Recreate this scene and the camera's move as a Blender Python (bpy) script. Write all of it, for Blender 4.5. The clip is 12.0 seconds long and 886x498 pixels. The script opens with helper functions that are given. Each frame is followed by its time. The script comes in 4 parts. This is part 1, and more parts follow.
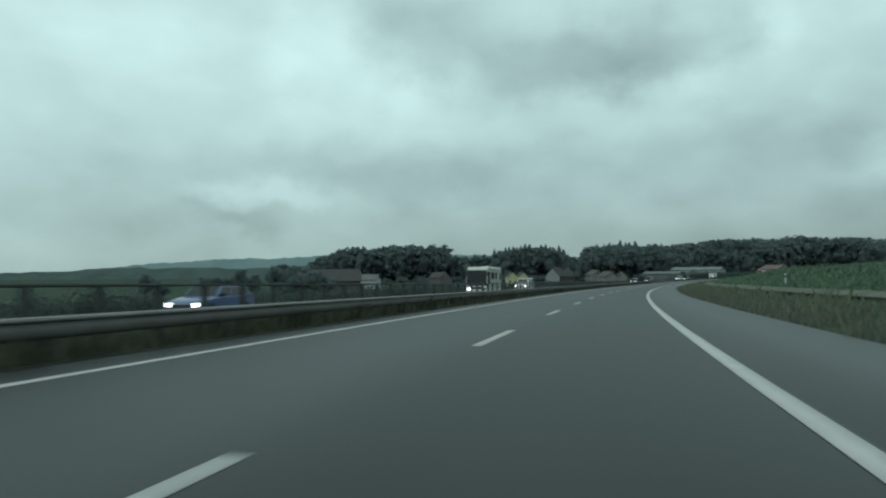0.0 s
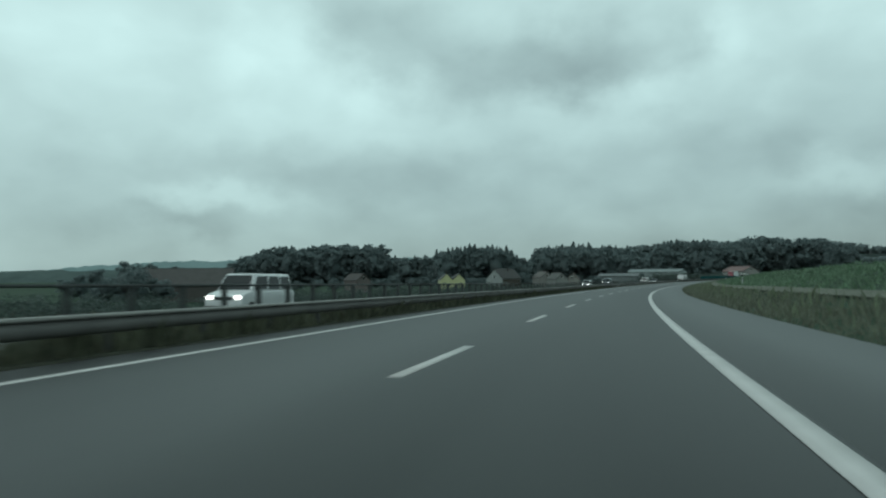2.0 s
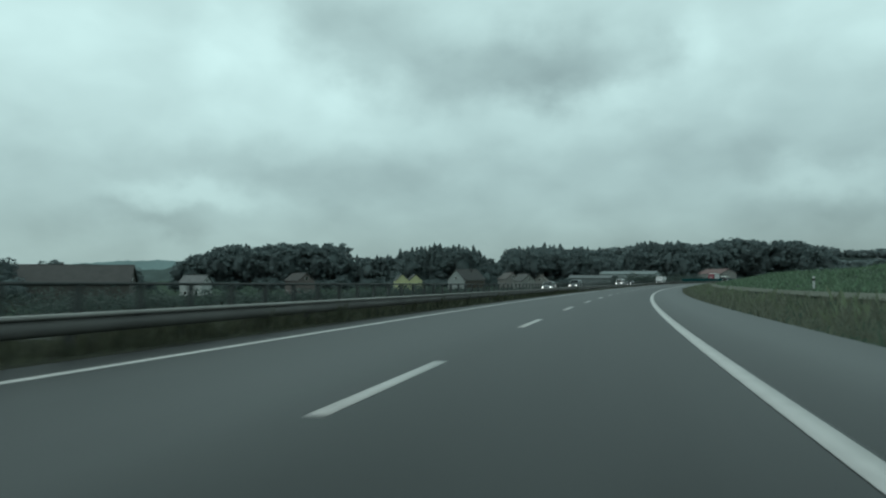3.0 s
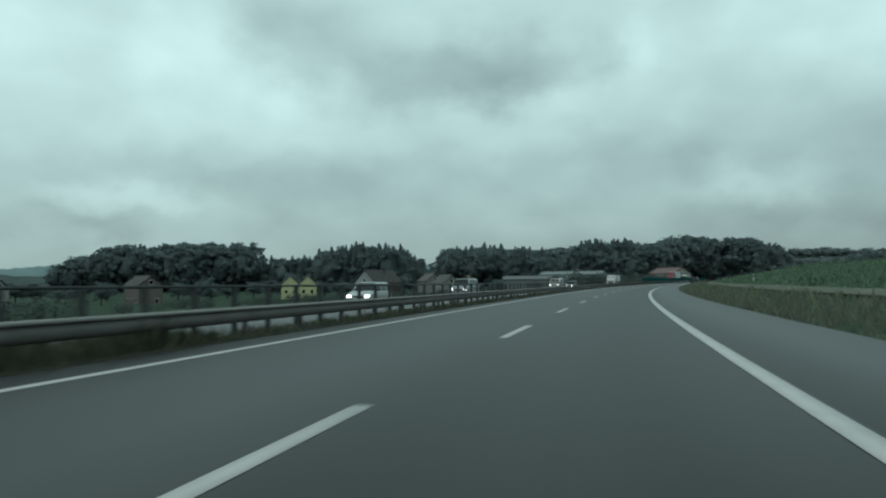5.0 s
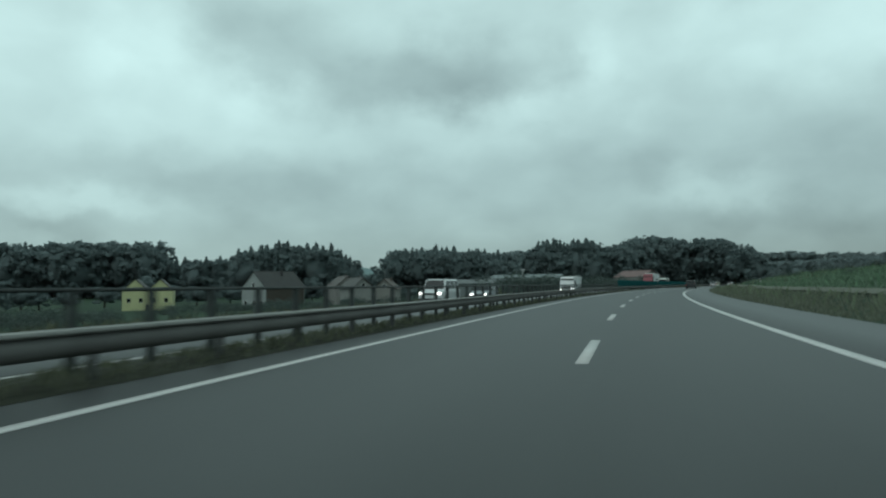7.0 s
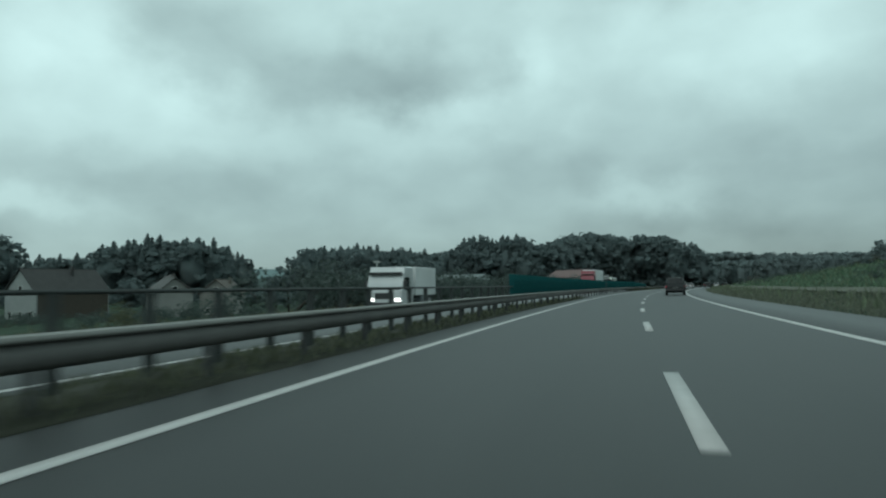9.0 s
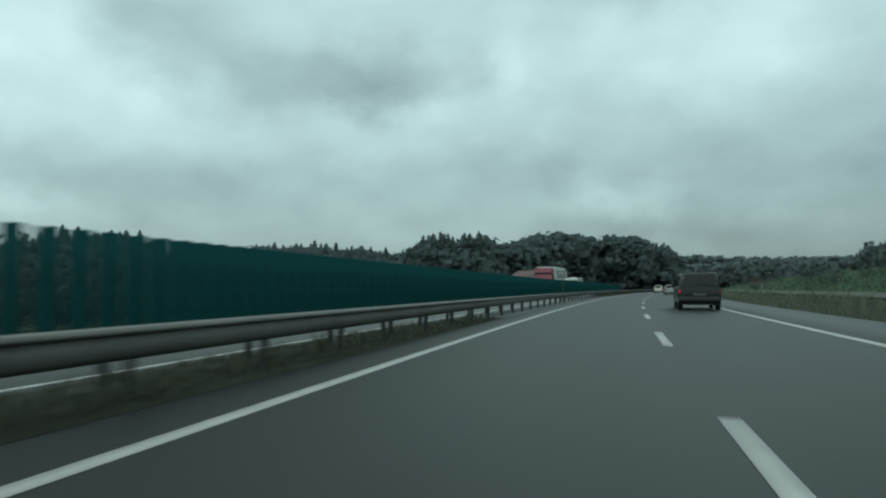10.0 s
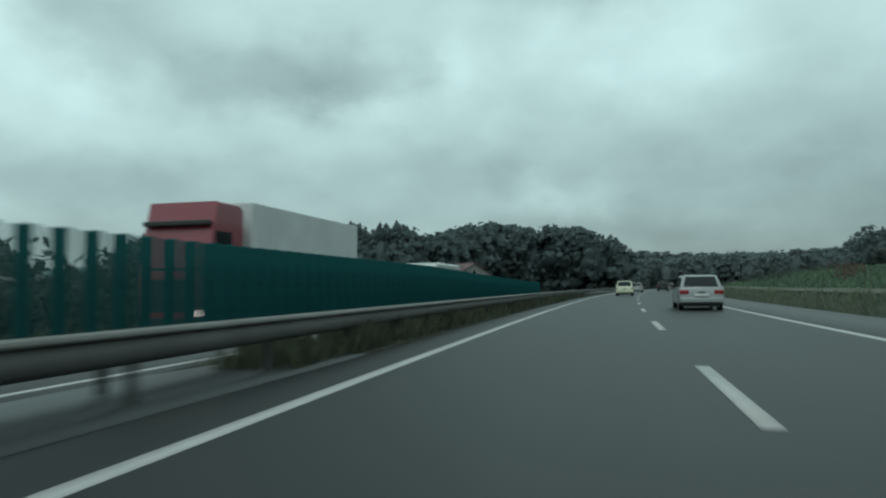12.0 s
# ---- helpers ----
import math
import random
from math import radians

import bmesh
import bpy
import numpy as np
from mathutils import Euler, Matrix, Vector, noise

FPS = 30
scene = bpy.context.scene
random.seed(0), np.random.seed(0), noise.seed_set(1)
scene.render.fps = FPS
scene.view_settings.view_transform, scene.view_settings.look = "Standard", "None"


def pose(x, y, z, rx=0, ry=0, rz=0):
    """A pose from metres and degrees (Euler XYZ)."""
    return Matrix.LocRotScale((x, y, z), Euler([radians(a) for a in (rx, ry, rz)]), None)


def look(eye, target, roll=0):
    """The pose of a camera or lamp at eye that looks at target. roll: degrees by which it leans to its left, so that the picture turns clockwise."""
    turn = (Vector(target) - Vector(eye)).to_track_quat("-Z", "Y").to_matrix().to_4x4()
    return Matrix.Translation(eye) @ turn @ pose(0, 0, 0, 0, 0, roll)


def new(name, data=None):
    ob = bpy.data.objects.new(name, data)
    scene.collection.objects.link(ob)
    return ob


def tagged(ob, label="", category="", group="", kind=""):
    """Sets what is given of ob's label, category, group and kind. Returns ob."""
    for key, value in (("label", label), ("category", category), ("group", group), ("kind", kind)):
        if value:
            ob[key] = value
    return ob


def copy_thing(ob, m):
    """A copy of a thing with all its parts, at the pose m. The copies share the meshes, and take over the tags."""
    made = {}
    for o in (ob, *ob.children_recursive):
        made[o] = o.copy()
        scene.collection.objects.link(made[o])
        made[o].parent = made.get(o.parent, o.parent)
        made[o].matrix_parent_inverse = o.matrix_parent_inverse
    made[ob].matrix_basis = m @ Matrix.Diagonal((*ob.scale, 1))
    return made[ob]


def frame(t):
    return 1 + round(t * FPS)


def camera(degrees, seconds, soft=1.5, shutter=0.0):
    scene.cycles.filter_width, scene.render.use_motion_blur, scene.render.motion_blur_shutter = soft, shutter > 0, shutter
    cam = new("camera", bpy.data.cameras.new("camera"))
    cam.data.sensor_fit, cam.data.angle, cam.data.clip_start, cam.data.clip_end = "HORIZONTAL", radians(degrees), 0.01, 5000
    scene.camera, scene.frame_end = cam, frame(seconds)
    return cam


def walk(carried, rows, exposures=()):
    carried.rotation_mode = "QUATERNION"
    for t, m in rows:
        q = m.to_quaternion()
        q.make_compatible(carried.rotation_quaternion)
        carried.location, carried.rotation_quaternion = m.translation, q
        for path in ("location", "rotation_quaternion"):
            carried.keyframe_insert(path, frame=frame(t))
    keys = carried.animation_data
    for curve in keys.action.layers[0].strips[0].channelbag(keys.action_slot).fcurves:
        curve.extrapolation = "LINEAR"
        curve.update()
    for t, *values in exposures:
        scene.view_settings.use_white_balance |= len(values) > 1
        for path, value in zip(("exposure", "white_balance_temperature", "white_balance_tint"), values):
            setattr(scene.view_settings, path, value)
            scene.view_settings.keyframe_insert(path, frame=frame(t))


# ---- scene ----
# ---------------------------------------------------------------- the road's line
# arc length s along the lane line, lateral offset to the right of it
KAPPA = [1.41, 0.9, 1.12, 0.9, 1.22, 0.97, 0.8, 0.88, 0.88, 0.88, 0.88]
RS = np.arange(-300.0, 1800.0, 2.0)
_k = np.interp(RS, np.arange(-40.0, 761.0, 80.0), KAPPA) / 1000
_th = np.concatenate([[0], np.cumsum((_k[1:] + _k[:-1]) / 2 * 2.0)])
_th -= np.interp(0, RS, _th)
_rx = np.concatenate([[0], np.cumsum(np.sin(_th[1:]) + np.sin(_th[:-1]))])
_ry = np.concatenate([[0], np.cumsum(np.cos(_th[1:]) + np.cos(_th[:-1]))])
_rx -= np.interp(0, RS, _rx)
_ry -= np.interp(0, RS, _ry)


# the road runs gently downhill and levels out in a long sag
SAG, FALL = 275.0, 0.0165


def grade(s):
    return -FALL * np.clip(1 - np.asarray(s, float) / SAG, 0, 1.3)


def rise(s):
    return FALL * SAG / 2 * np.clip(1 - np.asarray(s, float) / SAG, 0, 1.3) ** 2


def on(s, lat=0.0, z=0.0):
    t = np.interp(s, RS, _th)
    return np.array([np.interp(s, RS, _rx) + lat * np.cos(t), np.interp(s, RS, _ry) - lat * np.sin(t), z + rise(s)])


def heading(s):
    return math.degrees(np.interp(s, RS, _th))


def road_pose(s, lat=0.0, z=0.0, turn=0.0):
    x, y, z = on(s, lat, z)
    return pose(x, y, z, math.degrees(grade(s)) * math.cos(radians(turn)), 0, -heading(s) + turn)


# ---------------------------------------------------------------- camera
cam = camera(65.5, 12.0, soft=2.2, shutter=0.18)
EYE = 1.004
# seconds, arc length, lateral place, turn from the road's heading, pitch, roll
DRIVE = [
    (0.0, 0.77, 2.14, -13.38, 2.97, -0.41),
    (0.5, 18.86, 2.24, -13.55, 3.02, -0.32),
    (1.0, 36.76, 2.32, -13.61, 3.03, -0.40),
    (1.5, 54.09, 2.31, -13.47, 3.04, -0.57),
    (2.0, 71.89, 2.33, -13.77, 2.99, -0.38),
    (2.5, 89.90, 2.21, -13.81, 2.98, -0.36),
    (3.0, 107.77, 2.21, -13.69, 2.99, -0.00),
    (3.5, 125.51, 2.19, -13.65, 2.99, -0.05),
    (4.0, 143.19, 2.15, -13.61, 2.99, -0.18),
    (4.5, 160.81, 2.10, -13.59, 2.99, -0.35),
    (5.0, 178.34, 2.03, -13.58, 2.99, -0.54),
    (5.5, 195.68, 1.81, -14.00, 3.09, -0.85),
    (6.0, 213.48, 1.41, -14.43, 3.14, -0.19),
    (6.5, 231.48, 0.93, -14.40, 3.14, -0.40),
    (7.0, 249.39, 0.55, -14.43, 3.14, -0.53),
    (7.5, 267.27, 0.20, -14.50, 3.13, -0.64),
    (8.0, 285.17, -0.11, -14.57, 3.12, -0.72),
    (8.5, 303.13, -0.37, -14.60, 3.11, -0.76),
    (9.0, 321.24, -0.53, -14.16, 3.19, -0.70),
    (9.5, 339.06, -0.67, -13.81, 3.21, -0.83),
    (10.0, 357.86, -0.83, -13.87, 3.27, -0.16),
    (10.5, 377.30, -0.93, -13.98, 3.24, -0.78),
    (11.0, 396.60, -1.02, -13.86, 3.26, -1.03),
    (11.5, 414.10, -1.08, -13.74, 3.14, -0.59),
    (12.0, 433.06, -1.09, -13.34, 3.20, -0.59),
]
walk(cam, [(t, pose(*on(s, d, EYE), 90 + p + math.degrees(grade(s)), -r, -(heading(s) + a))) for t, s, d, a, p, r in DRIVE])

# ---------------------------------------------------------------- sky and light
world = bpy.data.worlds.new("overcast_sky")
scene.world = world
world.use_nodes = True
_n, _l = world.node_tree.nodes, world.node_tree.links
_n.clear()
_out = _n.new("ShaderNodeOutputWorld")
_bg = _n.new("ShaderNodeBackground")
_bg.inputs["Strength"].default_value = 1.0
_sky = _n.new("ShaderNodeTexSky")
_sky.sky_type, _sky.sun_disc, _sky.sun_elevation, _sky.sun_rotation = "NISHITA", False, radians(48), radians(200)
_tc = _n.new("ShaderNodeTexCoord")
_sep = _n.new("ShaderNodeSeparateXYZ")
_l.new(_tc.outputs["Generated"], _sep.inputs[0])


def _math(op, a, b=None, clamp=False):
    m = _n.new("ShaderNodeMath")
    m.operation, m.use_clamp = op, clamp
    for i, v in enumerate((a, b)):
        if v is None:
            continue
        if isinstance(v, (int, float)):
            m.inputs[i].default_value = v
        else:
            _l.new(v, m.inputs[i])
    return m.outputs[0]


# bearing (degrees east of north) and height (degrees) of each direction of the sky
_az = _math("MULTIPLY", _math("ARCTAN2", _sep.outputs[0], _sep.outputs[1]), 57.2958)
_el = _math("MULTIPLY", _math("ARCSINE", _sep.outputs[2]), 57.2958)


def _cloud(scale, detail, rough, offset, stretch=(1, 1, 1), distortion=0.0):
    mp = _n.new("ShaderNodeMapping")
    mp.inputs["Location"].default_value, mp.inputs["Scale"].default_value = offset, stretch
    _l.new(_tc.outputs["Generated"], mp.inputs[0])
    nt = _n.new("ShaderNodeTexNoise")
    nt.inputs["Scale"].default_value, nt.inputs["Detail"].default_value = scale, detail
    nt.inputs["Roughness"].default_value, nt.inputs["Distortion"].default_value = rough, distortion
    _l.new(mp.outputs[0], nt.inputs["Vector"])
    return _math("SUBTRACT", nt.outputs[0], 0.5)


_warp_a, _warp_e = _cloud(8, 6, 0.52, (1.3, 4.1, 0.2)), _cloud(8, 6, 0.52, (6.2, 0.7, 3.3), (1, 1, 1.3))
_azw = _math("ADD", _az, _math("MULTIPLY", _warp_a, 11.0))
_elw = _math("ADD", _el, _math("MULTIPLY", _warp_e, 7.5))
# cloud banks: bearing, height, half width, half depth, thickness (positive: thick and dark, negative: thin and bright)
CLOUDS = [
    (-17.0, 21.0, 6.0, 2.8, 0.30), (-3.0, 16.6, 8.0, 2.3, 0.28), (5.0, 18.0, 8.0, 2.6, 0.28), (-24.0, 18.0, 3.6, 4.0, -0.26), (-15.0, 15.4, 4.0, 1.6, -0.25),
    (13.5, 17.2, 2.2, 2.4, -0.25), (6.5, 13.6, 5.0, 1.4, -0.18), (22.0, 24.5, 14.0, 2.2, 0.28), (26.0, 18.0, 7.0, 2.6, -0.16), (34.0, 11.5, 9.0, 2.6, 0.15),
    (-31.0, 4.3, 5.0, 0.8, 0.16), (-27.0, 5.9, 5.0, 0.7, -0.16), (21.5, 7.4, 4.0, 1.0, -0.18), (24.0, 4.9, 9.0, 1.0, 0.08), (-38.0, 15.0, 9.0, 5.0, -0.08),
    (-14.0, 12.3, 14.0, 1.8, -0.14), (-22.0, 8.2, 14.0, 1.4, 0.10), (41.0, 17.0, 4.0, 5.0, 0.14), (15.0, 10.0, 6.0, 1.5, 0.08), (0.0, 9.0, 9.0, 1.2, 0.05),
]
_thick = _math("MULTIPLY", _cloud(3.2, 4, 0.45, (3.75, 1.2, 0), (1, 1, 1.8)), 0.40)
_thick = _math("ADD", _thick, _math("MULTIPLY", _cloud(10, 5, 0.45, (7.7, 0.4, 0), (1, 1, 1.7), 0.2), 0.32))
for _a, _e, _ra, _re, _w in CLOUDS:
    _u = _math("DIVIDE", _math("SUBTRACT", _azw, _a), _ra)
    _v = _math("DIVIDE", _math("SUBTRACT", _elw, _e), _re)
    _r2 = _math("ADD", _math("MULTIPLY", _u, _u), _math("MULTIPLY", _v, _v))
    _thick = _math("ADD", _thick, _math("MULTIPLY", _math("POWER", 2.0, _math("MULTIPLY", _r2, -1.1)), _w))
# towards the horizon the cloud base closes to an even grey, paler in the west
_low = _math("SUBTRACT", 1.0, _math("MULTIPLY", _math("MAXIMUM", _el, 0.0), 0.058), True)
_west = _math("SUBTRACT", 0.5, _math("MULTIPLY", _math("ADD", _az, 16.0), 0.011), True)
_thick = _math("ADD", _thick, _math("MULTIPLY", _low, _math("SUBTRACT", 0.80, _math("MULTIPLY", _west, 0.46))))
_ramp = _n.new("ShaderNodeValToRGB")
for _i, (_pos, _col) in enumerate(((0.0, (0.64, 0.905, 0.885, 1)), (0.42, (0.44, 0.625, 0.612, 1)), (1.0, (0.185, 0.268, 0.266, 1)))):
    _elm = _ramp.color_ramp.elements[_i] if _i < 2 else _ramp.color_ramp.elements.new(_pos)
    _elm.position, _elm.color = _pos, _col
_l.new(_math("ADD", _thick, 0.27), _ramp.inputs[0])
_add = _n.new("ShaderNodeMix")
_add.data_type, _add.blend_type = "RGBA", "ADD"
_add.inputs[0].default_value = 0.008
_l.new(_ramp.outputs[0], _add.inputs[6])
_l.new(_sky.outputs[0], _add.inputs[7])
_l.new(_add.outputs[2], _bg.inputs[0])
_l.new(_bg.outputs[0], _out.inputs[0])

sun = new("sun", bpy.data.lights.new("sun", "SUN"))
sun.data.energy, sun.data.angle, sun.data.color = 0.5, radians(30), (0.92, 1.0, 0.97)
sun.matrix_world = look((0, 0, 50), (20, 30, 0))

# ---------------------------------------------------------------- materials


def material(name, color, rough=0.6, along=0.0, metal=0.0, vary=0.25, scale=6.0, fine=60.0, bump=0.15, spec=0.5, coat=0.0, dirt=None, random_tone=0.0, stretch=(1, 1, 1)):
    m = bpy.data.materials.new(name)
    m.use_nodes = True
    n, l = m.node_tree.nodes, m.node_tree.links
    b = n["Principled BSDF"]
    b.inputs["Roughness"].default_value, b.inputs["Metallic"].default_value = rough, metal
    b.inputs["Specular IOR Level"].default_value = spec
    b.inputs["Coat Weight"].default_value = coat
    tc = n.new("ShaderNodeTexCoord")
    mp = n.new("ShaderNodeMapping")
    mp.inputs["Scale"].default_value = stretch
    l.new(tc.outputs["Object"], mp.inputs[0])
    n1, n2 = n.new("ShaderNodeTexNoise"), n.new("ShaderNodeTexNoise")
    for nt, s in ((n1, scale), (n2, fine)):
        nt.inputs["Scale"].default_value, nt.inputs["Detail"].default_value = s, 4
        l.new(mp.outputs[0], nt.inputs["Vector"])
    if along:
        # the coarse tone runs in streaks along the lanes, from the band's own length and width coordinates
        uv, m2 = n.new("ShaderNodeUVMap"), n.new("ShaderNodeMapping")
        m2.inputs["Scale"].default_value = (along, 1.0, 1.0)
        l.new(uv.outputs[0], m2.inputs[0])
        l.new(m2.outputs[0], n1.inputs["Vector"])
    mixn = n.new("ShaderNodeMath")
    mixn.operation = "MULTIPLY_ADD"
    l.new(n1.outputs[0], mixn.inputs[0])
    mixn.inputs[1].default_value = 0.65
    s2 = n.new("ShaderNodeMath")
    s2.operation = "MULTIPLY"
    l.new(n2.outputs[0], s2.inputs[0])
    s2.inputs[1].default_value = 0.35
    l.new(s2.outputs[0], mixn.inputs[2])
    fac = mixn.outputs[0]
    if random_tone:
        oi = n.new("ShaderNodeObjectInfo")
        ra = n.new("ShaderNodeMath")
        ra.operation = "MULTIPLY_ADD"
        l.new(oi.outputs["Random"], ra.inputs[0])
        ra.inputs[1].default_value = random_tone
        l.new(fac, ra.inputs[2])
        fac = ra.outputs[0]
    ramp = n.new("ShaderNodeValToRGB")
    lo = [c * (1 - vary) for c in color]
    hi = [min(1, c * (1 + vary)) for c in color]
    ramp.color_ramp.elements[0].position, ramp.color_ramp.elements[0].color = 0.3, (*(dirt or lo), 1)
    ramp.color_ramp.elements[1].position, ramp.color_ramp.elements[1].color = 0.7, (*hi, 1)
    l.new(fac, ramp.inputs[0])
    l.new(ramp.outputs[0], b.inputs["Base Color"])
    if bump:
        bp = n.new("ShaderNodeBump")
        bp.inputs["Strength"].default_value, bp.inputs["Distance"].default_value = bump, 0.01
        l.new(n2.outputs[0], bp.inputs["Height"])
        l.new(bp.outputs[0], b.inputs["Normal"])
    return m


def foliage(name, color, vary=0.5, rough=0.7):
    """Leaf colour that differs from clump to clump."""
    m = bpy.data.materials.new(name)
    m.use_nodes = True
    n, l = m.node_tree.nodes, m.node_tree.links
    b = n["Principled BSDF"]
    b.inputs["Roughness"].default_value = rough
    b.inputs["Specular IOR Level"].default_value = 0.2
    g = n.new("ShaderNodeNewGeometry")
    ramp = n.new("ShaderNodeValToRGB")
    ramp.color_ramp.elements[0].color = (*[c * (1 - vary) for c in color], 1)
    ramp.color_ramp.elements[1].color = (*[c * (1 + vary) for c in color], 1)
    l.new(g.outputs["Random Per Island"], ramp.inputs[0])
    l.new(ramp.outputs[0], b.inputs["Base Color"])
    # shading normals are bent upward, which evens out light and shade over a clump
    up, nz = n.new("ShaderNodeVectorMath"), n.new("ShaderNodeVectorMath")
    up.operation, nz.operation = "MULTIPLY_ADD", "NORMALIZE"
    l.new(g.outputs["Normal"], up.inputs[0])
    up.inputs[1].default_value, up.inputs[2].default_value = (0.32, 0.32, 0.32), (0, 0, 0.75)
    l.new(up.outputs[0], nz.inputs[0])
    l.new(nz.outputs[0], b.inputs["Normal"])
    # light also comes through the leaves
    tl, mx = n.new("ShaderNodeBsdfTranslucent"), n.new("ShaderNodeAddShader")
    l.new(ramp.outputs[0], tl.inputs[0])
    l.new(b.outputs[0], mx.inputs[0])
    l.new(tl.outputs[0], mx.inputs[1])
    l.new(mx.outputs[0], n["Material Output"].inputs[0])
    return m


def lamp_glow(name, color, strength):
    m = bpy.data.materials.new(name)
    m.use_nodes = True
    b = m.node_tree.nodes["Principled BSDF"]
    b.inputs["Base Color"].default_value = (*color, 1)
    b.inputs["Emission Color"].default_value = (*color, 1)
    b.inputs["Emission Strength"].default_value = strength
    b.inputs["Roughness"].default_value = 0.2
    return m


ASPHALT = material("wet_asphalt", (0.021, 0.022, 0.022), rough=0.5, vary=0.22, scale=1.1, fine=38, bump=0.25, spec=0.32, along=0.05)
SHOULDER = material("shoulder_asphalt", (0.036, 0.038, 0.038), rough=0.5, vary=0.12, scale=0.4, fine=40, bump=0.3, spec=0.4, along=0.05)
OPP_ASPHALT = material("opposite_asphalt", (0.062, 0.063, 0.063), rough=0.42, vary=0.12, scale=0.35, fine=40, bump=0.25, spec=0.4)
PAINT = material("road_paint", (0.42, 0.40, 0.39), rough=0.5, vary=0.14, scale=3, fine=50, bump=0.1)
SEAM = material("bitumen_seam", (0.05, 0.05, 0.05), rough=0.35, vary=0.2)
GRASS = material("meadow_grass", (0.024, 0.044, 0.026), rough=0.9, vary=0.4, scale=0.06, fine=1.3, bump=0.4, spec=0.1)
VERGE = material("median_soil_grass", (0.036, 0.037, 0.028), rough=0.95, vary=0.45, scale=0.8, fine=14, bump=0.5, spec=0.1)
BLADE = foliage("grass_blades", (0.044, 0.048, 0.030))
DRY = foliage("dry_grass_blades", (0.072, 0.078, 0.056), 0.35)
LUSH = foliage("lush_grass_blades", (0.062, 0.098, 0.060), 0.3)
# the rail's steel again, lightened for sky light falling on its top
FLANGE = material("skylit_galvanised_steel", (0.155, 0.153, 0.142), rough=0.7, metal=0.0, vary=0.25, scale=1.2, fine=24, bump=0.05)
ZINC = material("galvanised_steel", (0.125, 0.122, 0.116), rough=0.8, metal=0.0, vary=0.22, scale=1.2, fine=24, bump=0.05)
POSTZ = material("weathered_steel_post", (0.06, 0.062, 0.062), rough=0.6, metal=0.3, vary=0.3, scale=3, fine=30, bump=0.1)
DARKRAIL = material("dark_railing_steel", (0.035, 0.040, 0.039), rough=0.55, metal=0.2, vary=0.3, scale=3, fine=30, bump=0.1)
SLATGREEN = material("green_plastic_slat", (0.005, 0.062, 0.064), rough=0.8, vary=0.25, spec=0.15)
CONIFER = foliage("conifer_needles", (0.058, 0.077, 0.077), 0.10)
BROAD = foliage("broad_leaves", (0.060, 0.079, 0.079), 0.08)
# distance haze is painted into this leaf colour, for the far woods
HAZELEAF = foliage("haze_tinted_leaves", (0.088, 0.110, 0.110), 0.08)
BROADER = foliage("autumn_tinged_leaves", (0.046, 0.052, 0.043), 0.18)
BARK = material("bark", (0.06, 0.048, 0.038), rough=0.9, vary=0.35, scale=4, fine=20, bump=0.6)
# both ridge colours hold the haze of distance, pale and bluish
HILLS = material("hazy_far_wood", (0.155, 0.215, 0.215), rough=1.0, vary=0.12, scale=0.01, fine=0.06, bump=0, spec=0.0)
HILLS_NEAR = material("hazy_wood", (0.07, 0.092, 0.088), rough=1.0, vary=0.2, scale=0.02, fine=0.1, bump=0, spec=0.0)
# floor colour darkened to carry the shade among the far crowns
WOODFLOOR = material("shaded_wood_floor", (0.035, 0.045, 0.042), rough=1.0, vary=0.3, scale=0.03, fine=0.3, bump=0, spec=0.0)
TYRE = material("tyre_rubber", (0.02, 0.02, 0.02), rough=0.75, vary=0.2)
RIM = material("alloy_rim", (0.35, 0.36, 0.36), rough=0.4, metal=0.8, vary=0.1)
CARGLASS = material("car_glass", (0.007, 0.009, 0.010), rough=0.15, vary=0.2, bump=0, spec=0.35)
TRIM = material("black_plastic", (0.025, 0.025, 0.026), rough=0.55, vary=0.2, bump=0.1)
REDLAMP = lamp_glow("red_tail_lamp", (0.22, 0.012, 0.012), 0.08)
REDLIT = lamp_glow("lit_red_tail_lamp", (0.55, 0.02, 0.04), 0.3)
HEADLAMP = lamp_glow("lit_headlamp", (1.0, 1.0, 0.95), 3.5)
PLATE = material("plain_plate", (0.6, 0.6, 0.58), rough=0.5, vary=0.08)

# ---------------------------------------------------------------- mesh helpers


def mesh_of(bm, name, mat, smooth=False):
    me = bpy.data.meshes.new(name)
    bmesh.ops.recalc_face_normals(bm, faces=bm.faces)
    bm.to_mesh(me)
    bm.free()
    me.materials.append(mat)
    if smooth:
        me.shade_smooth()
        me.set_sharp_from_angle(angle=radians(38))
    return me


def part(name, bm, mat, parent=None, label="", smooth=False):
    ob = new(name, mesh_of(bm, name, mat, smooth))
    ob.parent = parent
    if label:
        tagged(ob, label)
    return ob


def np_mesh(name, V, F, mat):
    """A mesh from arrays of points and triangles."""
    me = bpy.data.meshes.new(name)
    V, F = np.asarray(V, dtype=np.float32), np.asarray(F, dtype=np.int32)
    me.vertices.add(len(V))
    me.vertices.foreach_set("co", V.ravel())
    me.loops.add(F.size)
    me.loops.foreach_set("vertex_index", F.ravel())
    me.polygons.add(len(F))
    me.polygons.foreach_set("loop_start", np.arange(0, F.size, F.shape[1], dtype=np.int32))
    me.update(calc_edges=True)
    me.validate()
    me.materials.append(mat)
    return me


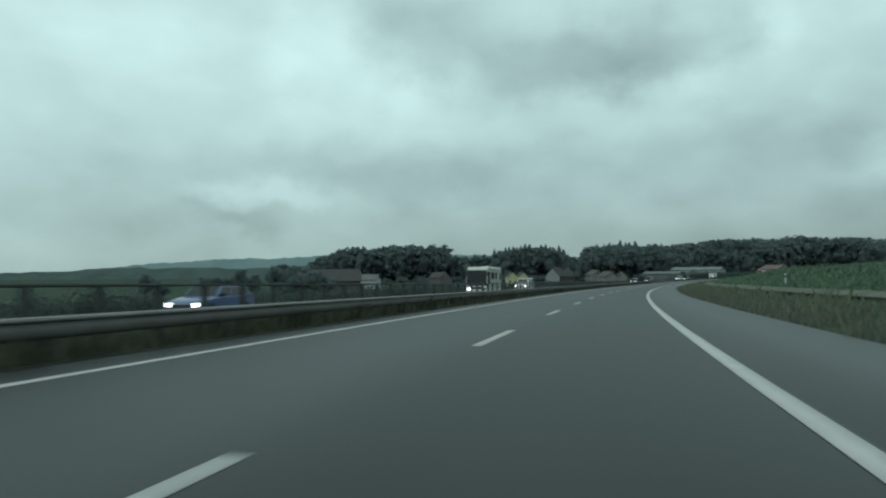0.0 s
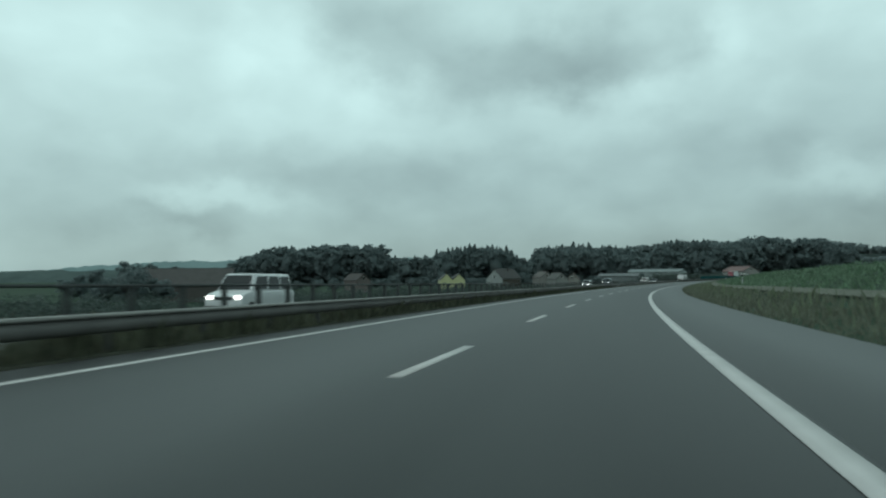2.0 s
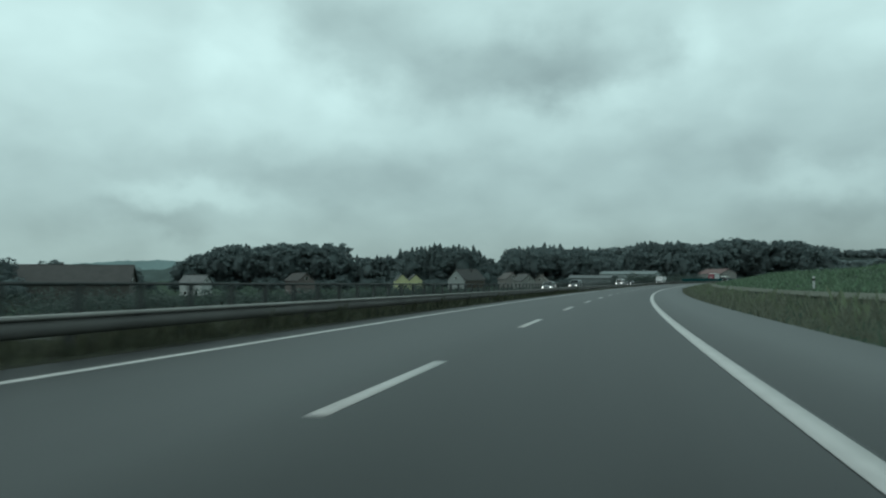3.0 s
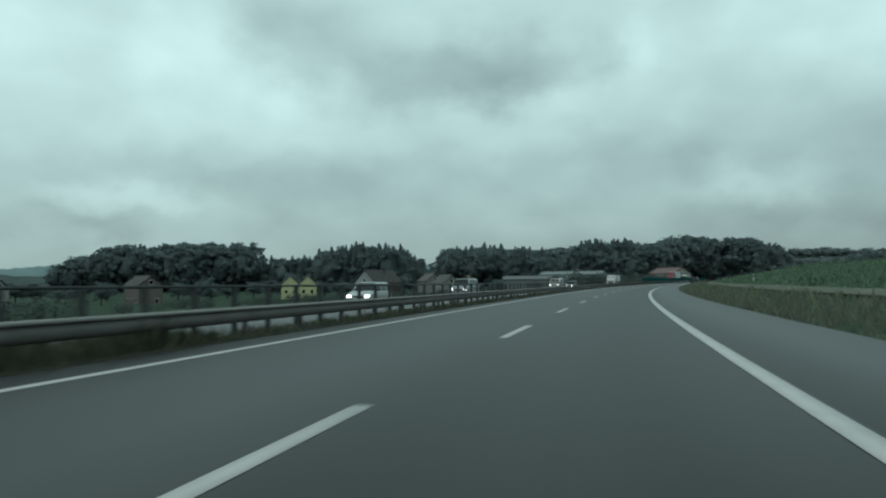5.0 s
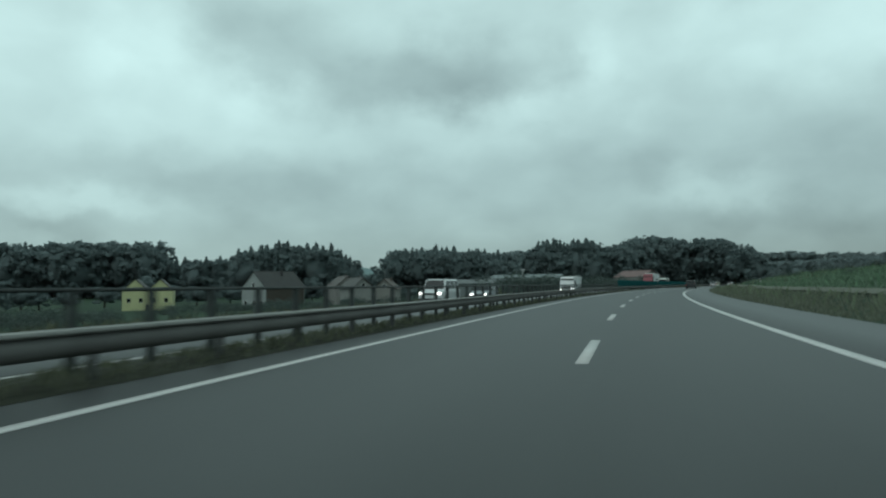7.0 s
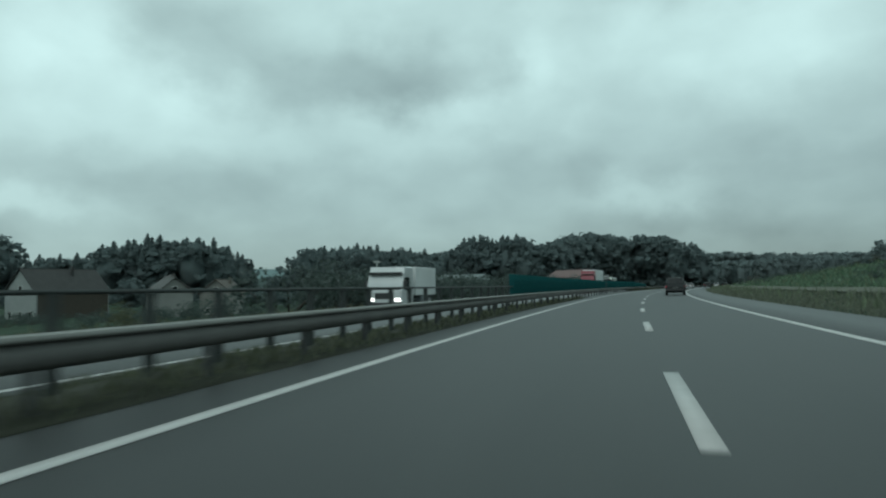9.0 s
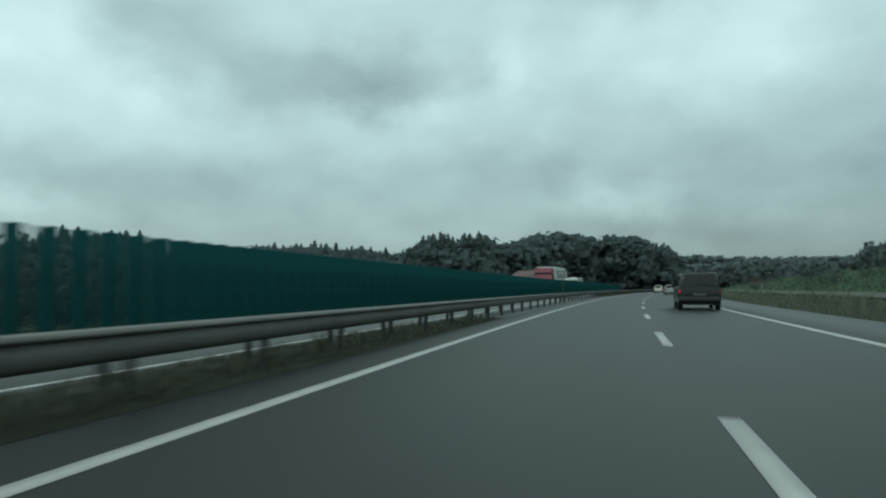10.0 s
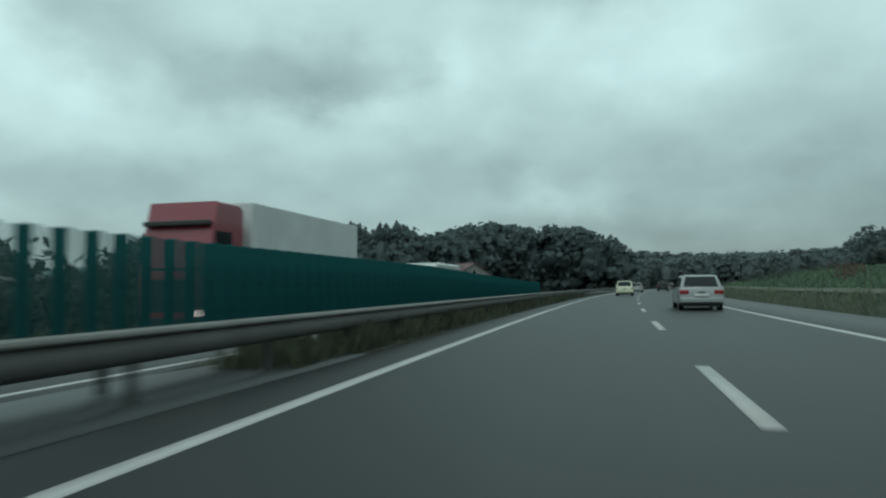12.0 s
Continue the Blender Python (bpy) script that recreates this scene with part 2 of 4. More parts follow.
def box(x0, x1, y0, y1, z0, z1, bevel=0.0, segments=2, bm=None):
    bm = bm or bmesh.new()
    got = bmesh.ops.create_cube(bm, size=1.0, matrix=Matrix.Translation(((x0 + x1) / 2, (y0 + y1) / 2, (z0 + z1) / 2)) @ Matrix.Diagonal((x1 - x0, y1 - y0, z1 - z0, 1)))
    if bevel:
        edges = {e for v in got["verts"] for e in v.link_edges}
        bmesh.ops.bevel(bm, geom=list(edges), offset=bevel, segments=segments, affect="EDGES", profile=0.5)
    return bm


def rod(x, y, z0, z1, r, sides=10, axis="Z", bm=None, r2=None):
    bm = bm or bmesh.new()
    m = Matrix.Translation((x, y, (z0 + z1) / 2))
    bmesh.ops.create_cone(bm, cap_ends=True, segments=sides, radius1=r, radius2=r if r2 is None else r2, depth=z1 - z0, matrix=m)
    return bm


def profile_x(points, half, bevel=0.05, segments=2, bm=None):
    """A side outline of (y, z) points drawn across from -half to half."""
    bm = bm or bmesh.new()
    a = [bm.verts.new((-half, y, z)) for y, z in points]
    b = [bm.verts.new((half, y, z)) for y, z in points]
    bm.faces.new(a)
    bm.faces.new(b[::-1])
    k = len(points)
    for i in range(k):
        bm.faces.new((a[i], b[i], b[(i + 1) % k], a[(i + 1) % k]))
    if bevel:
        rim = [e for e in bm.edges if all(abs(abs(v.co.x) - half) < 1e-6 for v in e.verts) and e.verts[0].co.x * e.verts[1].co.x > 0]
        bmesh.ops.bevel(bm, geom=rim, offset=bevel, segments=segments, affect="EDGES", profile=0.5)
    return bm


def frustum(base, top, bevel=0.05, bm=None):
    """base and top: (x half, y0, y1, z)."""
    bm = bm or bmesh.new()
    vs = []
    for hx, y0, y1, z in (base, top):
        vs.append([bm.verts.new((sx * hx, y, z)) for sx, y in ((-1, y0), (1, y0), (1, y1), (-1, y1))])
    bm.faces.new(vs[0][::-1])
    bm.faces.new(vs[1])
    for i in range(4):
        bm.faces.new((vs[0][i], vs[0][(i + 1) % 4], vs[1][(i + 1) % 4], vs[1][i]))
    if bevel:
        bmesh.ops.bevel(bm, geom=list(bm.edges), offset=bevel, segments=2, affect="EDGES", profile=0.5)
    return bm


def pane(corners, out, thick=0.012):
    """A flat pane between four corners, standing proud by out along its normal."""
    p = [Vector(c) for c in corners]
    nrm = (p[1] - p[0]).cross(p[3] - p[0]).normalized()
    bm = bmesh.new()
    a = [bm.verts.new(q + nrm * out) for q in p]
    b = [bm.verts.new(q + nrm * (out - thick)) for q in p]
    bm.faces.new(a)
    bm.faces.new(b[::-1])
    for i in range(4):
        bm.faces.new((a[i], b[i], b[(i + 1) % 4], a[(i + 1) % 4]))
    return bm


def strip(name, lat0, lat1, s0, s1, top, mat, thick=0.05, step=4.0, parent=None):
    """A band of the road, following its line."""
    n = max(2, int((s1 - s0) / step) + 1)
    V, F = [], []
    for s in np.linspace(s0, s1, n):
        V += [on(s, lat0, top), on(s, lat1, top), on(s, lat1, top - thick), on(s, lat0, top - thick)]
    for i in range(n - 1):
        a = 4 * i
        for j in range(4):
            k = (j + 1) % 4
            F.append((a + j, a + 4 + j, a + 4 + k, a + k))
    e = 4 * (n - 1)
    F += [(0, 1, 2, 3), (e + 3, e + 2, e + 1, e)]
    me = np_mesh(name, V, F, mat)
    sv, lv = np.repeat(np.linspace(s0, s1, n), 4), np.tile([lat0, lat1, lat1, lat0], n)
    vi = np.zeros(len(me.loops), dtype=np.int32)
    me.loops.foreach_get("vertex_index", vi)
    me.uv_layers.new(name="UVMap").data.foreach_set("uv", np.stack([sv[vi], lv[vi]], 1).astype(np.float32).ravel())
    ob = new(name, me)
    ob.parent = parent
    return ob


def extrude_along(name, section, s0, s1, mat, step=2.0, parent=None, lat=0.0, smooth=False):
    """A closed cross-section of (lat, z) points carried along the road."""
    n = max(2, int(round((s1 - s0) / step)) + 1)
    k = len(section)
    V, F = [], []
    for s in np.linspace(s0, s1, n):
        V += [on(s, lat + a, z) for a, z in section]
    for i in range(n - 1):
        for j in range(k):
            a, b = i * k + j, i * k + (j + 1) % k
            F.append((a, b, b + k, a + k))
    me = np_mesh(name, V, F, mat)
    if smooth:
        me.shade_smooth()
    ob = new(name, me)
    ob.parent = parent
    return ob


# ---------------------------------------------------------------- ground
S_END = 1300.0


def near_road(P):
    """Arc length and lateral offset of many points."""
    idx = np.arange(0, len(RS), 4)
    X, Y, T = _rx[idx], _ry[idx], _th[idx]
    s, lat = np.zeros(len(P)), np.zeros(len(P))
    for c in range(0, len(P), 4000):
        q = P[c:c + 4000]
        i = ((q[:, :1] - X) ** 2 + (q[:, 1:2] - Y) ** 2).argmin(1)
        dx, dy = q[:, 0] - X[i], q[:, 1] - Y[i]
        s[c:c + 4000] = RS[idx][i] + dx * np.sin(T[i]) + dy * np.cos(T[i])
        lat[c:c + 4000] = dx * np.cos(T[i]) - dy * np.sin(T[i])
    return s, lat


def ground_z(s, lat):
    z = np.interp(lat, [-900, -400, -120, -32, -21, -18.8, -8.8, -4.4, 6.8, 8.5, 14, 22, 48, 90, 400, 3000], [-4.0, -5.8, -5.5, -1.9, -0.7, -0.54, -0.54, -0.12, -0.10, 0.10, 1.1, 2.4, 5.0, 7.0, 10, 16])
    wav = 0.22 * np.sin(s * 0.11 + lat * 0.07) + 0.18 * np.sin(s * 0.043 - lat * 0.16)
    near = np.interp(lat, [-130, -32, 50, 120], [0, 1, 1, 0])
    return z + wav * np.clip((np.abs(lat + 5) - 15) / 12, 0, 1) + rise(s) * near


def ground_at(x, y):
    s, lat = near_road(np.array([[x, y]]))
    return float(ground_z(s, lat)[0])


def build_ground():
    def axis(a, b, fine):
        mid = list(np.arange(a, b, fine))
        out, d = [], fine
        v = b
        while v < 4600:
            out.append(v)
            d *= 1.35
            v += d
        lo, d, v = [], fine, a
        while v > -4600:
            d *= 1.35
            v -= d
            lo.append(v)
        return np.array(lo[::-1] + mid + out)
    xs, ys = axis(-60, 270, 2.5), axis(-50, 660, 2.5)
    gx, gy = np.meshgrid(xs, ys)
    P = np.stack([gx.ravel(), gy.ravel()], 1)
    s, lat = near_road(P)
    z = ground_z(s, lat)
    nx, ny = len(xs), len(ys)
    i, j = np.meshgrid(np.arange(nx - 1), np.arange(ny - 1))
    a = (j * nx + i).ravel()
    F = np.stack([a, a + 1, a + nx + 1, a + nx], 1)
    me = np_mesh("ground", np.column_stack([P, z]), F, GRASS)
    me.shade_smooth()
    tagged(new("ground", me), "green meadow rising to a bank beside the motorway", "ground", kind="structure")


build_ground()

# ---------------------------------------------------------------- carriageways
LEFT, RIGHT, PERIOD, DASH0 = -3.78, 3.57, 11.21, 11.80
road = tagged(strip("road", -4.75, 3.75, -60, S_END, 0.0, ASPHALT), "wet grey asphalt carriageway with two lanes", "road", kind="structure")
tagged(strip("hard_shoulder", 3.75, 6.45, -60, S_END, -0.003, SHOULDER), "paler wet asphalt hard shoulder", "road", kind="structure")
opposite = tagged(strip("opposite_road", -18.6, -8.5, -60, S_END, -0.42, OPP_ASPHALT), "wet asphalt of the oncoming carriageway", "road", kind="structure")
strip("edge_line", LEFT - 0.09, LEFT + 0.09, -60, S_END, 0.006, PAINT, 0.005, parent=road)
strip("edge_line", RIGHT - 0.10, RIGHT + 0.13, -60, S_END, 0.006, PAINT, 0.005, parent=road)
for lat in (-9.2, -16.9):
    strip("edge_line", lat - 0.09, lat + 0.09, -60, S_END, -0.414, PAINT, 0.005, parent=opposite)


def dashes(parent, lat, half, z):
    s = DASH0 - 6 * PERIOD
    while s < 760:
        # the paint does not keep quite to its period
        a = s + np.interp(s, [348, 360, 381, 403, 415, 438, 460], [0, 0.4, -0.7, -1.05, -0.3, 0.5, 0]) if lat == 0 else s
        strip("lane_dash", lat - half, lat + half, a, a + 0.345 * PERIOD, z + 0.006, PAINT, 0.005, 2.0, parent)
        s += PERIOD


dashes(road, 0.0, 0.085, 0.0)
dashes(opposite, -13.0, 0.075, -0.42)

# ---------------------------------------------------------------- median: soil, grass, guard rail, railing, slat screen
def median_z(lat):
    return np.interp(lat, [-8.6, -6.8, -4.7], [-0.40, -0.12, 0.012])


def median_band(name, label, s0, s1, mat, category):
    sec = [(-4.7, 0.012), (-6.0, -0.03), (-6.8, -0.12), (-8.6, -0.40), (-8.6, -0.5), (-6.8, -0.2), (-4.7, -0.06)]
    tagged(extrude_along(name, sec, s0, s1, mat, 2.0), label, category, kind="structure")


median_band("median", "narrow median strip of soil and rough grass", -60, 381, VERGE, "ground")
median_band("median_pavement", "paved crossing place in the median", 381, 443, SHOULDER, "pavement")
median_band("median_beyond", "median strip of soil and rough grass beyond the crossing place", 443, S_END, VERGE, "ground")


def tufts(name, label, mat, spans, density, hmin, hmax, lean, seed, width=0.02):
    """Grass blades between two lateral offsets along stretches of the road: bent triangles, thinning at random."""
    rng = np.random.default_rng(seed)
    V, F = [], []
    for s0, s1, l0, l1, dens in spans:
        k = int((s1 - s0) * (l1 - l0) * density * dens)
        s, l = rng.uniform(s0, s1, k), rng.uniform(l0, l1, k)
        clump = 0.5 + 0.5 * np.sin(s * 1.7 + 3 * np.sin(s * 0.31)) * np.sin(l * 2.1 + s * 0.6)
        h = (hmin + (hmax - hmin) * clump) * rng.uniform(0.6, 1.1, k)
        t = np.interp(s, RS, _th)
        x = np.interp(s, RS, _rx) + l * np.cos(t)
        y = np.interp(s, RS, _ry) - l * np.sin(t)
        z = np.where((l > -8.6) & (l < -4.7), median_z(l) + rise(s), ground_z(s, l)) - 0.02
        a, r = rng.uniform(0, 6.283, k), rng.uniform(0, 6.283, k)
        w = width * rng.uniform(0.7, 1.6, k)
        bx, by = np.cos(a) * w, np.sin(a) * w
        lx, ly = np.cos(r) * h * lean, np.sin(r) * h * lean
        base = len(V) and sum(len(v) for v in V)
        P = np.stack([np.stack([x - bx, y - by, z], 1), np.stack([x + bx, y + by, z], 1),
                      np.stack([x + lx * .4 + bx * .8, y + ly * .4 + by * .8, z + h * .6], 1), np.stack([x + lx, y + ly, z + h], 1)], 1).reshape(-1, 3)
        i = base + 4 * np.arange(k)
        V.append(P)
        F += [np.stack([i, i + 1, i + 2], 1), np.stack([i, i + 2, i + 3], 1)]
    return tagged(new(name, np_mesh(name, np.concatenate(V), np.concatenate(F), mat)), label, "grass", kind="stuff")


tufts("median_grass", "rough grey-green grass under the guard rail", BLADE, [(-8, 381, -8.4, -4.75, 1), (443, 540, -8.4, -4.75, 1)], 34, 0.07, 0.2, 0.5, 3, 0.018)
tufts("median_weeds", "taller dark weeds round the guard rail posts", BLADE, [(-8, 190, -7.4, -5.0, 4), (441, 500, -6.2, -4.9, 6)], 24, 0.24, 0.62, 0.4, 4, 0.022)
tufts("median_herbs", "low herbs along the guard rail posts", BLADE, [(175, 381, -5.9, -5.1, 1)], 24, 0.12, 0.36, 0.4, 14, 0.022)
tufts("verge_grass", "tall dry grass along the hard shoulder", DRY, [(0, 560, 6.5, 8.6, 1), (0, 560, 8.6, 10.1, 0.55)], 36, 0.18, 0.46, 0.4, 5, 0.02)
tufts("bank_grass", "lush green grass on the bank", LUSH, [(10, 560, 11.4, 24, 1.3)], 6.5, 0.15, 0.42, 0.5, 6, 0.045)
tufts("bank_weeds", "patches of tall pale weeds on the bank", foliage("pale_weeds", (0.075, 0.092, 0.056), 0.3), [(20, 620, 7.2, 10.0, 0.8), (330, 620, 11.4, 30, 0.3)], 3.2, 0.05, 0.8, 0.35, 8, 0.05)
tufts("bank_herbs", "dark green herbs in clumps on the bank", foliage("dark_herbs", (0.05, 0.085, 0.05)), [(20, 330, 11.4, 28, 0.35), (330, 620, 11.4, 28, 1)], 1.6, 0.1, 0.65, 0.6, 9, 0.09)
tufts("field_edge_grass", "rough grass beyond the oncoming carriageway", BLADE, [(0, 480, -26, -18.7, 1)], 8, 0.2, 0.6, 0.5, 7, 0.04)

RAIL_LAT, RAIL_TOP = -5.22, 0.655
# the rail: a folded steel beam under a broad pale top flange, drawn in at its foot
W_BEAM = [(0.085, 0.0), (0.055, -0.035), (0.06, -0.07), (0.082, -0.115), (0.082, -0.195), (0.05, -0.235), (0.02, -0.285),
          (0.008, -0.28), (0.038, -0.228), (0.068, -0.19), (0.068, -0.12), (0.046, -0.075), (0.04, -0.04), (0.06, -0.005)]


def guard_rail(name, label, lat, face, s0, s1, mat, spacing):
    root = tagged(new(name), label, "guard rail")
    top = RAIL_TOP if face > 0 else RAIL_TOP - 0.2
    s = s0

    def sag(s):
        """The rail stands a little lower along the first stretch."""
        return 0.075 * min(1.0, max(0.0, (320 - s) / 55)) if face > 0 else 0.0
    while s < s1:
        h = top - sag(s)
        sec = [(face * (a + 0.10), z + h) for a, z in W_BEAM]
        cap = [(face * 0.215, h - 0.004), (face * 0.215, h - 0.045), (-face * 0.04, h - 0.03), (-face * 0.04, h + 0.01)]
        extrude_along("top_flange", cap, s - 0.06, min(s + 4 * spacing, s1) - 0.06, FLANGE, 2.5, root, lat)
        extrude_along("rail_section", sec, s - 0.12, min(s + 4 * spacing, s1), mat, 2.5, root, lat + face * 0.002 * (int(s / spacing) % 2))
        s += 4 * spacing
    pb = box(-0.045, 0.045, -0.03, 0.03, -0.25, RAIL_TOP - 0.02, 0.008, 1)
    pm = mesh_of(pb, "post", POSTZ)
    sb = box(-0.02, 0.115, -0.05, 0.05, RAIL_TOP - 0.25, RAIL_TOP - 0.06, 0.008, 1)
    sm = mesh_of(sb, "spacer", POSTZ)
    s, n = s0 + 0.4, 0
    while s < s1 and n < 290:
        post = new("post", pm)
        post.parent, post.matrix_basis = root, road_pose(s, lat, -sag(s) if face > 0 else -0.2, 0 if face > 0 else 180)
        sp = new("spacer", sm)
        sp.parent, sp.matrix_basis = post, Matrix.Identity(4)
        s += spacing
        n += 1
    return root


guard_rail("guard_rail", "galvanised steel guard rail on posts beside the fast lane", RAIL_LAT, 1, -12, 620, ZINC, 2.5)


def railing(s0, s1, lat):
    root = tagged(new("railing"), "dark steel railing with close posts in the median", "railing")
    sec = [(-0.04, 1.03), (0.04, 1.03), (0.04, 0.975), (-0.04, 0.975)]
    s = s0
    while s < s1:
        extrude_along("top_rail", sec, s, min(s + 12.0, s1), DARKRAIL, 3.0, root, lat)
        s += 12.0
    pm = mesh_of(box(-0.05, 0.05, -0.06, 0.06, -0.1, 0.985, 0.012, 1), "railing_post", DARKRAIL)
    s = s0 + 0.1
    n = 0
    while s < s1 and n < 290:
        p = new("railing_post", pm)
        p.parent, p.matrix_basis = root, road_pose(s, lat)
        s += 1.5
        n += 1
    low = [(-0.03, 0.52), (0.03, 0.52), (0.03, 0.40), (-0.03, 0.40)]
    extrude_along("lower_rail", low, s0, s1, DARKRAIL, 3.0, root, lat - 0.06)


railing(-6, 355.0, -6.18)


def slat_screen(s0, s1, lat):
    """Upright slats set across the line of the road on a low beam: closed when seen along the road, open when seen across it."""
    root = tagged(new("slat_screen"), "tall screen of dark green upright slats in the median", "screen")
    step = 0.42
    bm = box(-0.14, 0.14, -0.012, 0.012, 0.30, 1.62, 0.01, 1)
    pm = mesh_of(bm, "slat", SLATGREEN)
    s, k = s0, 0
    while s < s1:
        p = new("slat", pm)
        f = 1.0 if s < 452 else 1.0 - 0.2 * min(1, (s - 452) / 20)
        p.parent, p.matrix_basis = root, road_pose(s, lat, 0, 6 * math.sin(k * 12.9)) @ Matrix.Diagonal((1, 1, f, 1))
        s += step
        k += 1
    for z in (0.32,):
        s = s0 - 0.1
        while s < s1:
            e = min(s + 12.0, s1)
            extrude_along("beam", [(-0.03, z), (0.03, z), (0.03, z + 0.09), (-0.03, z + 0.09)], s, e, SLATGREEN, 3.0, root, lat - 0.02)
            s = e
    fm = mesh_of(box(-0.04, 0.04, -0.05, 0.05, -0.25, 0.40, 0.008, 1), "screen_post", DARKRAIL)
    s = s0 + 0.2
    while s < s1:
        p = new("screen_post", fm)
        p.parent, p.matrix_basis = root, road_pose(s, lat - 0.02)
        s += 3.0
    return root


slat_screen(355.0, 477.5, -6.18)
guard_rail("guard_rail", "galvanised steel guard rail facing the oncoming lanes", -7.6, -1, 478, 620, ZINC, 2.5)

# ---------------------------------------------------------------- trees


def leaf_clumps(rng, centres, radii, per, size):
    """Small bent leaf cards scattered through ellipsoids round the centres."""
    V, F = [], []
    b = 0
    for c, r in zip(centres, radii):
        d = rng.normal(size=(per, 3))
        d /= np.linalg.norm(d, axis=1)[:, None]
        q = c + d * np.array(r) * rng.uniform(0.82, 1.0, (per, 1))
        u = rng.normal(size=(per, 3))
        u /= np.linalg.norm(u, axis=1)[:, None]
        u = 0.45 * u + np.cross(u, d)
        u /= np.linalg.norm(u, axis=1)[:, None] + 1e-6
        w = np.cross(u, d) + 0.25 * rng.normal(size=(per, 3))
        w /= np.linalg.norm(w, axis=1)[:, None] + 1e-6
        sz = size * rng.uniform(0.6, 1.4, (per, 1))
        P = np.stack([q - u * sz, q + w * sz * .8, q + u * sz * 1.1, q - w * sz * .7 - d * sz * .4], 1).reshape(-1, 3)
        i = b + 4 * np.arange(per)
        V.append(P)
        F += [np.stack([i, i + 1, i + 2], 1), np.stack([i, i + 2, i + 3], 1)]
        b += 4 * per
    return np.concatenate(V), np.concatenate(F)


def cone_rings(x0, z0, r0, x1, z1, r1, sides=6, y0=0.0, y1=0.0):
    a = np.arange(sides) * 2 * np.pi / sides
    V = np.concatenate([np.stack([x0 + r0 * np.cos(a), y0 + r0 * np.sin(a), 0 * a + z0], 1), np.stack([x1 + r1 * np.cos(a), y1 + r1 * np.sin(a), 0 * a + z1], 1)])
    F = []
    for i in range(sides):
        j = (i + 1) % sides
        F += [(i, j, sides + j), (i, sides + j, sides + i)]
    return V, np.array(F)


def join(parts):
    V, F, b = [], [], 0
    for v, f in parts:
        V.append(v)
        F.append(f + b)
        b += len(v)
    return np.concatenate(V), np.concatenate(F)


def conifer(rng, h, tiers=9, arms=9):
    """Trunk and crown of a spruce: whorls of drooping, ragged boughs that shorten upwards."""
    trunk = cone_rings(0, 0, 0.018 * h, 0, h * 0.9, 0.003 * h, 6)
    V, F, b = [], [], 0
    for k in range(tiers):
        f = k / (tiers - 1)
        z = h * (0.08 + 0.84 * f)
        r = h * 0.17 * (1 - f) ** 0.75 + 0.034 * h
        for j in range(arms):
            a = 6.283 * (j + rng.uniform(-.4, .4)) / arms + k
            rr = r * rng.uniform(0.65, 1.2)
            dz = -rr * rng.uniform(0.1, 0.6)
            up = h * 0.085 * (1 - 0.55 * f) * rng.uniform(.8, 1.2)
            c, s = math.cos(a), math.sin(a)
            wd = rr * 0.5
            V += [(0, 0, z + up), (c * rr * .6 - s * wd, s * rr * .6 + c * wd, z + dz * .5), (c * rr, s * rr, z + dz), (c * rr * .6 + s * wd, s * rr * .6 - c * wd, z + dz * .55)]
            F += [(b, b + 1, b + 2), (b, b + 2, b + 3)]
            b += 4
    return trunk, (np.array(V, float), np.array(F))


def broadleaf(rng, h, clumps=16, per=16, spread=0.34, leaf=0.035, low=0.30, clump=0.12):
    """Trunk with limbs, and a crown of many leaf clumps with gaps between."""
    tr = [cone_rings(0, 0, 0.025 * h, 0, h * 0.45, 0.014 * h, 7)]
    cs, rs = [], []
    for k in range(clumps):
        a, f = rng.uniform(0, 6.283), rng.uniform(0, 1)
        rad = h * spread * math.sin(math.pi * (0.18 + 0.72 * f)) * rng.uniform(0.45, 1.0)
        c = np.array([math.cos(a) * rad, math.sin(a) * rad, h * (low + (0.90 - low) * f)])
        cs.append(c)
        q = h * clump * rng.uniform(0.75, 1.25)
        rs.append((q, q, q * 0.75))
        if k < 7:
            tr.append(cone_rings(0, h * 0.32, 0.011 * h, c[0] * .85, c[2] * .92, 0.003 * h, 4, 0, c[1] * .85))
    cs.append(np.array([0, 0, h * 0.62]))
    rs.append((h * 0.2, h * 0.2, h * 0.26))
    leaves = leaf_clumps(rng, cs, rs, per, h * leaf)
    return join(tr), join([leaves, crown_core(rng, h, spread, low)])


def crown_core(rng, h, spread, low):
    """The closed mass of twigs and leaves inside a crown, uneven all round."""
    n, k = 9, 6
    mid, half = h * (low + 0.90) / 2, h * (0.90 - low) / 2
    V = []
    for j in range(k + 1):
        e = -math.pi / 2 + math.pi * j / k
        for i in range(n):
            a, q = 6.283 * i / n, rng.uniform(0.6, 1.1)
            r = h * spread * 0.62 * math.cos(e) * q
            V.append((r * math.cos(a), r * math.sin(a), mid + half * 0.78 * math.sin(e) * (0.9 + 0.1 * q)))
    F = []
    for j in range(k):
        for i in range(n):
            a, b = j * n + i, j * n + (i + 1) % n
            F += [(a, b, b + n), (a, b + n, a + n)]
    return np.array(V), np.array(F)


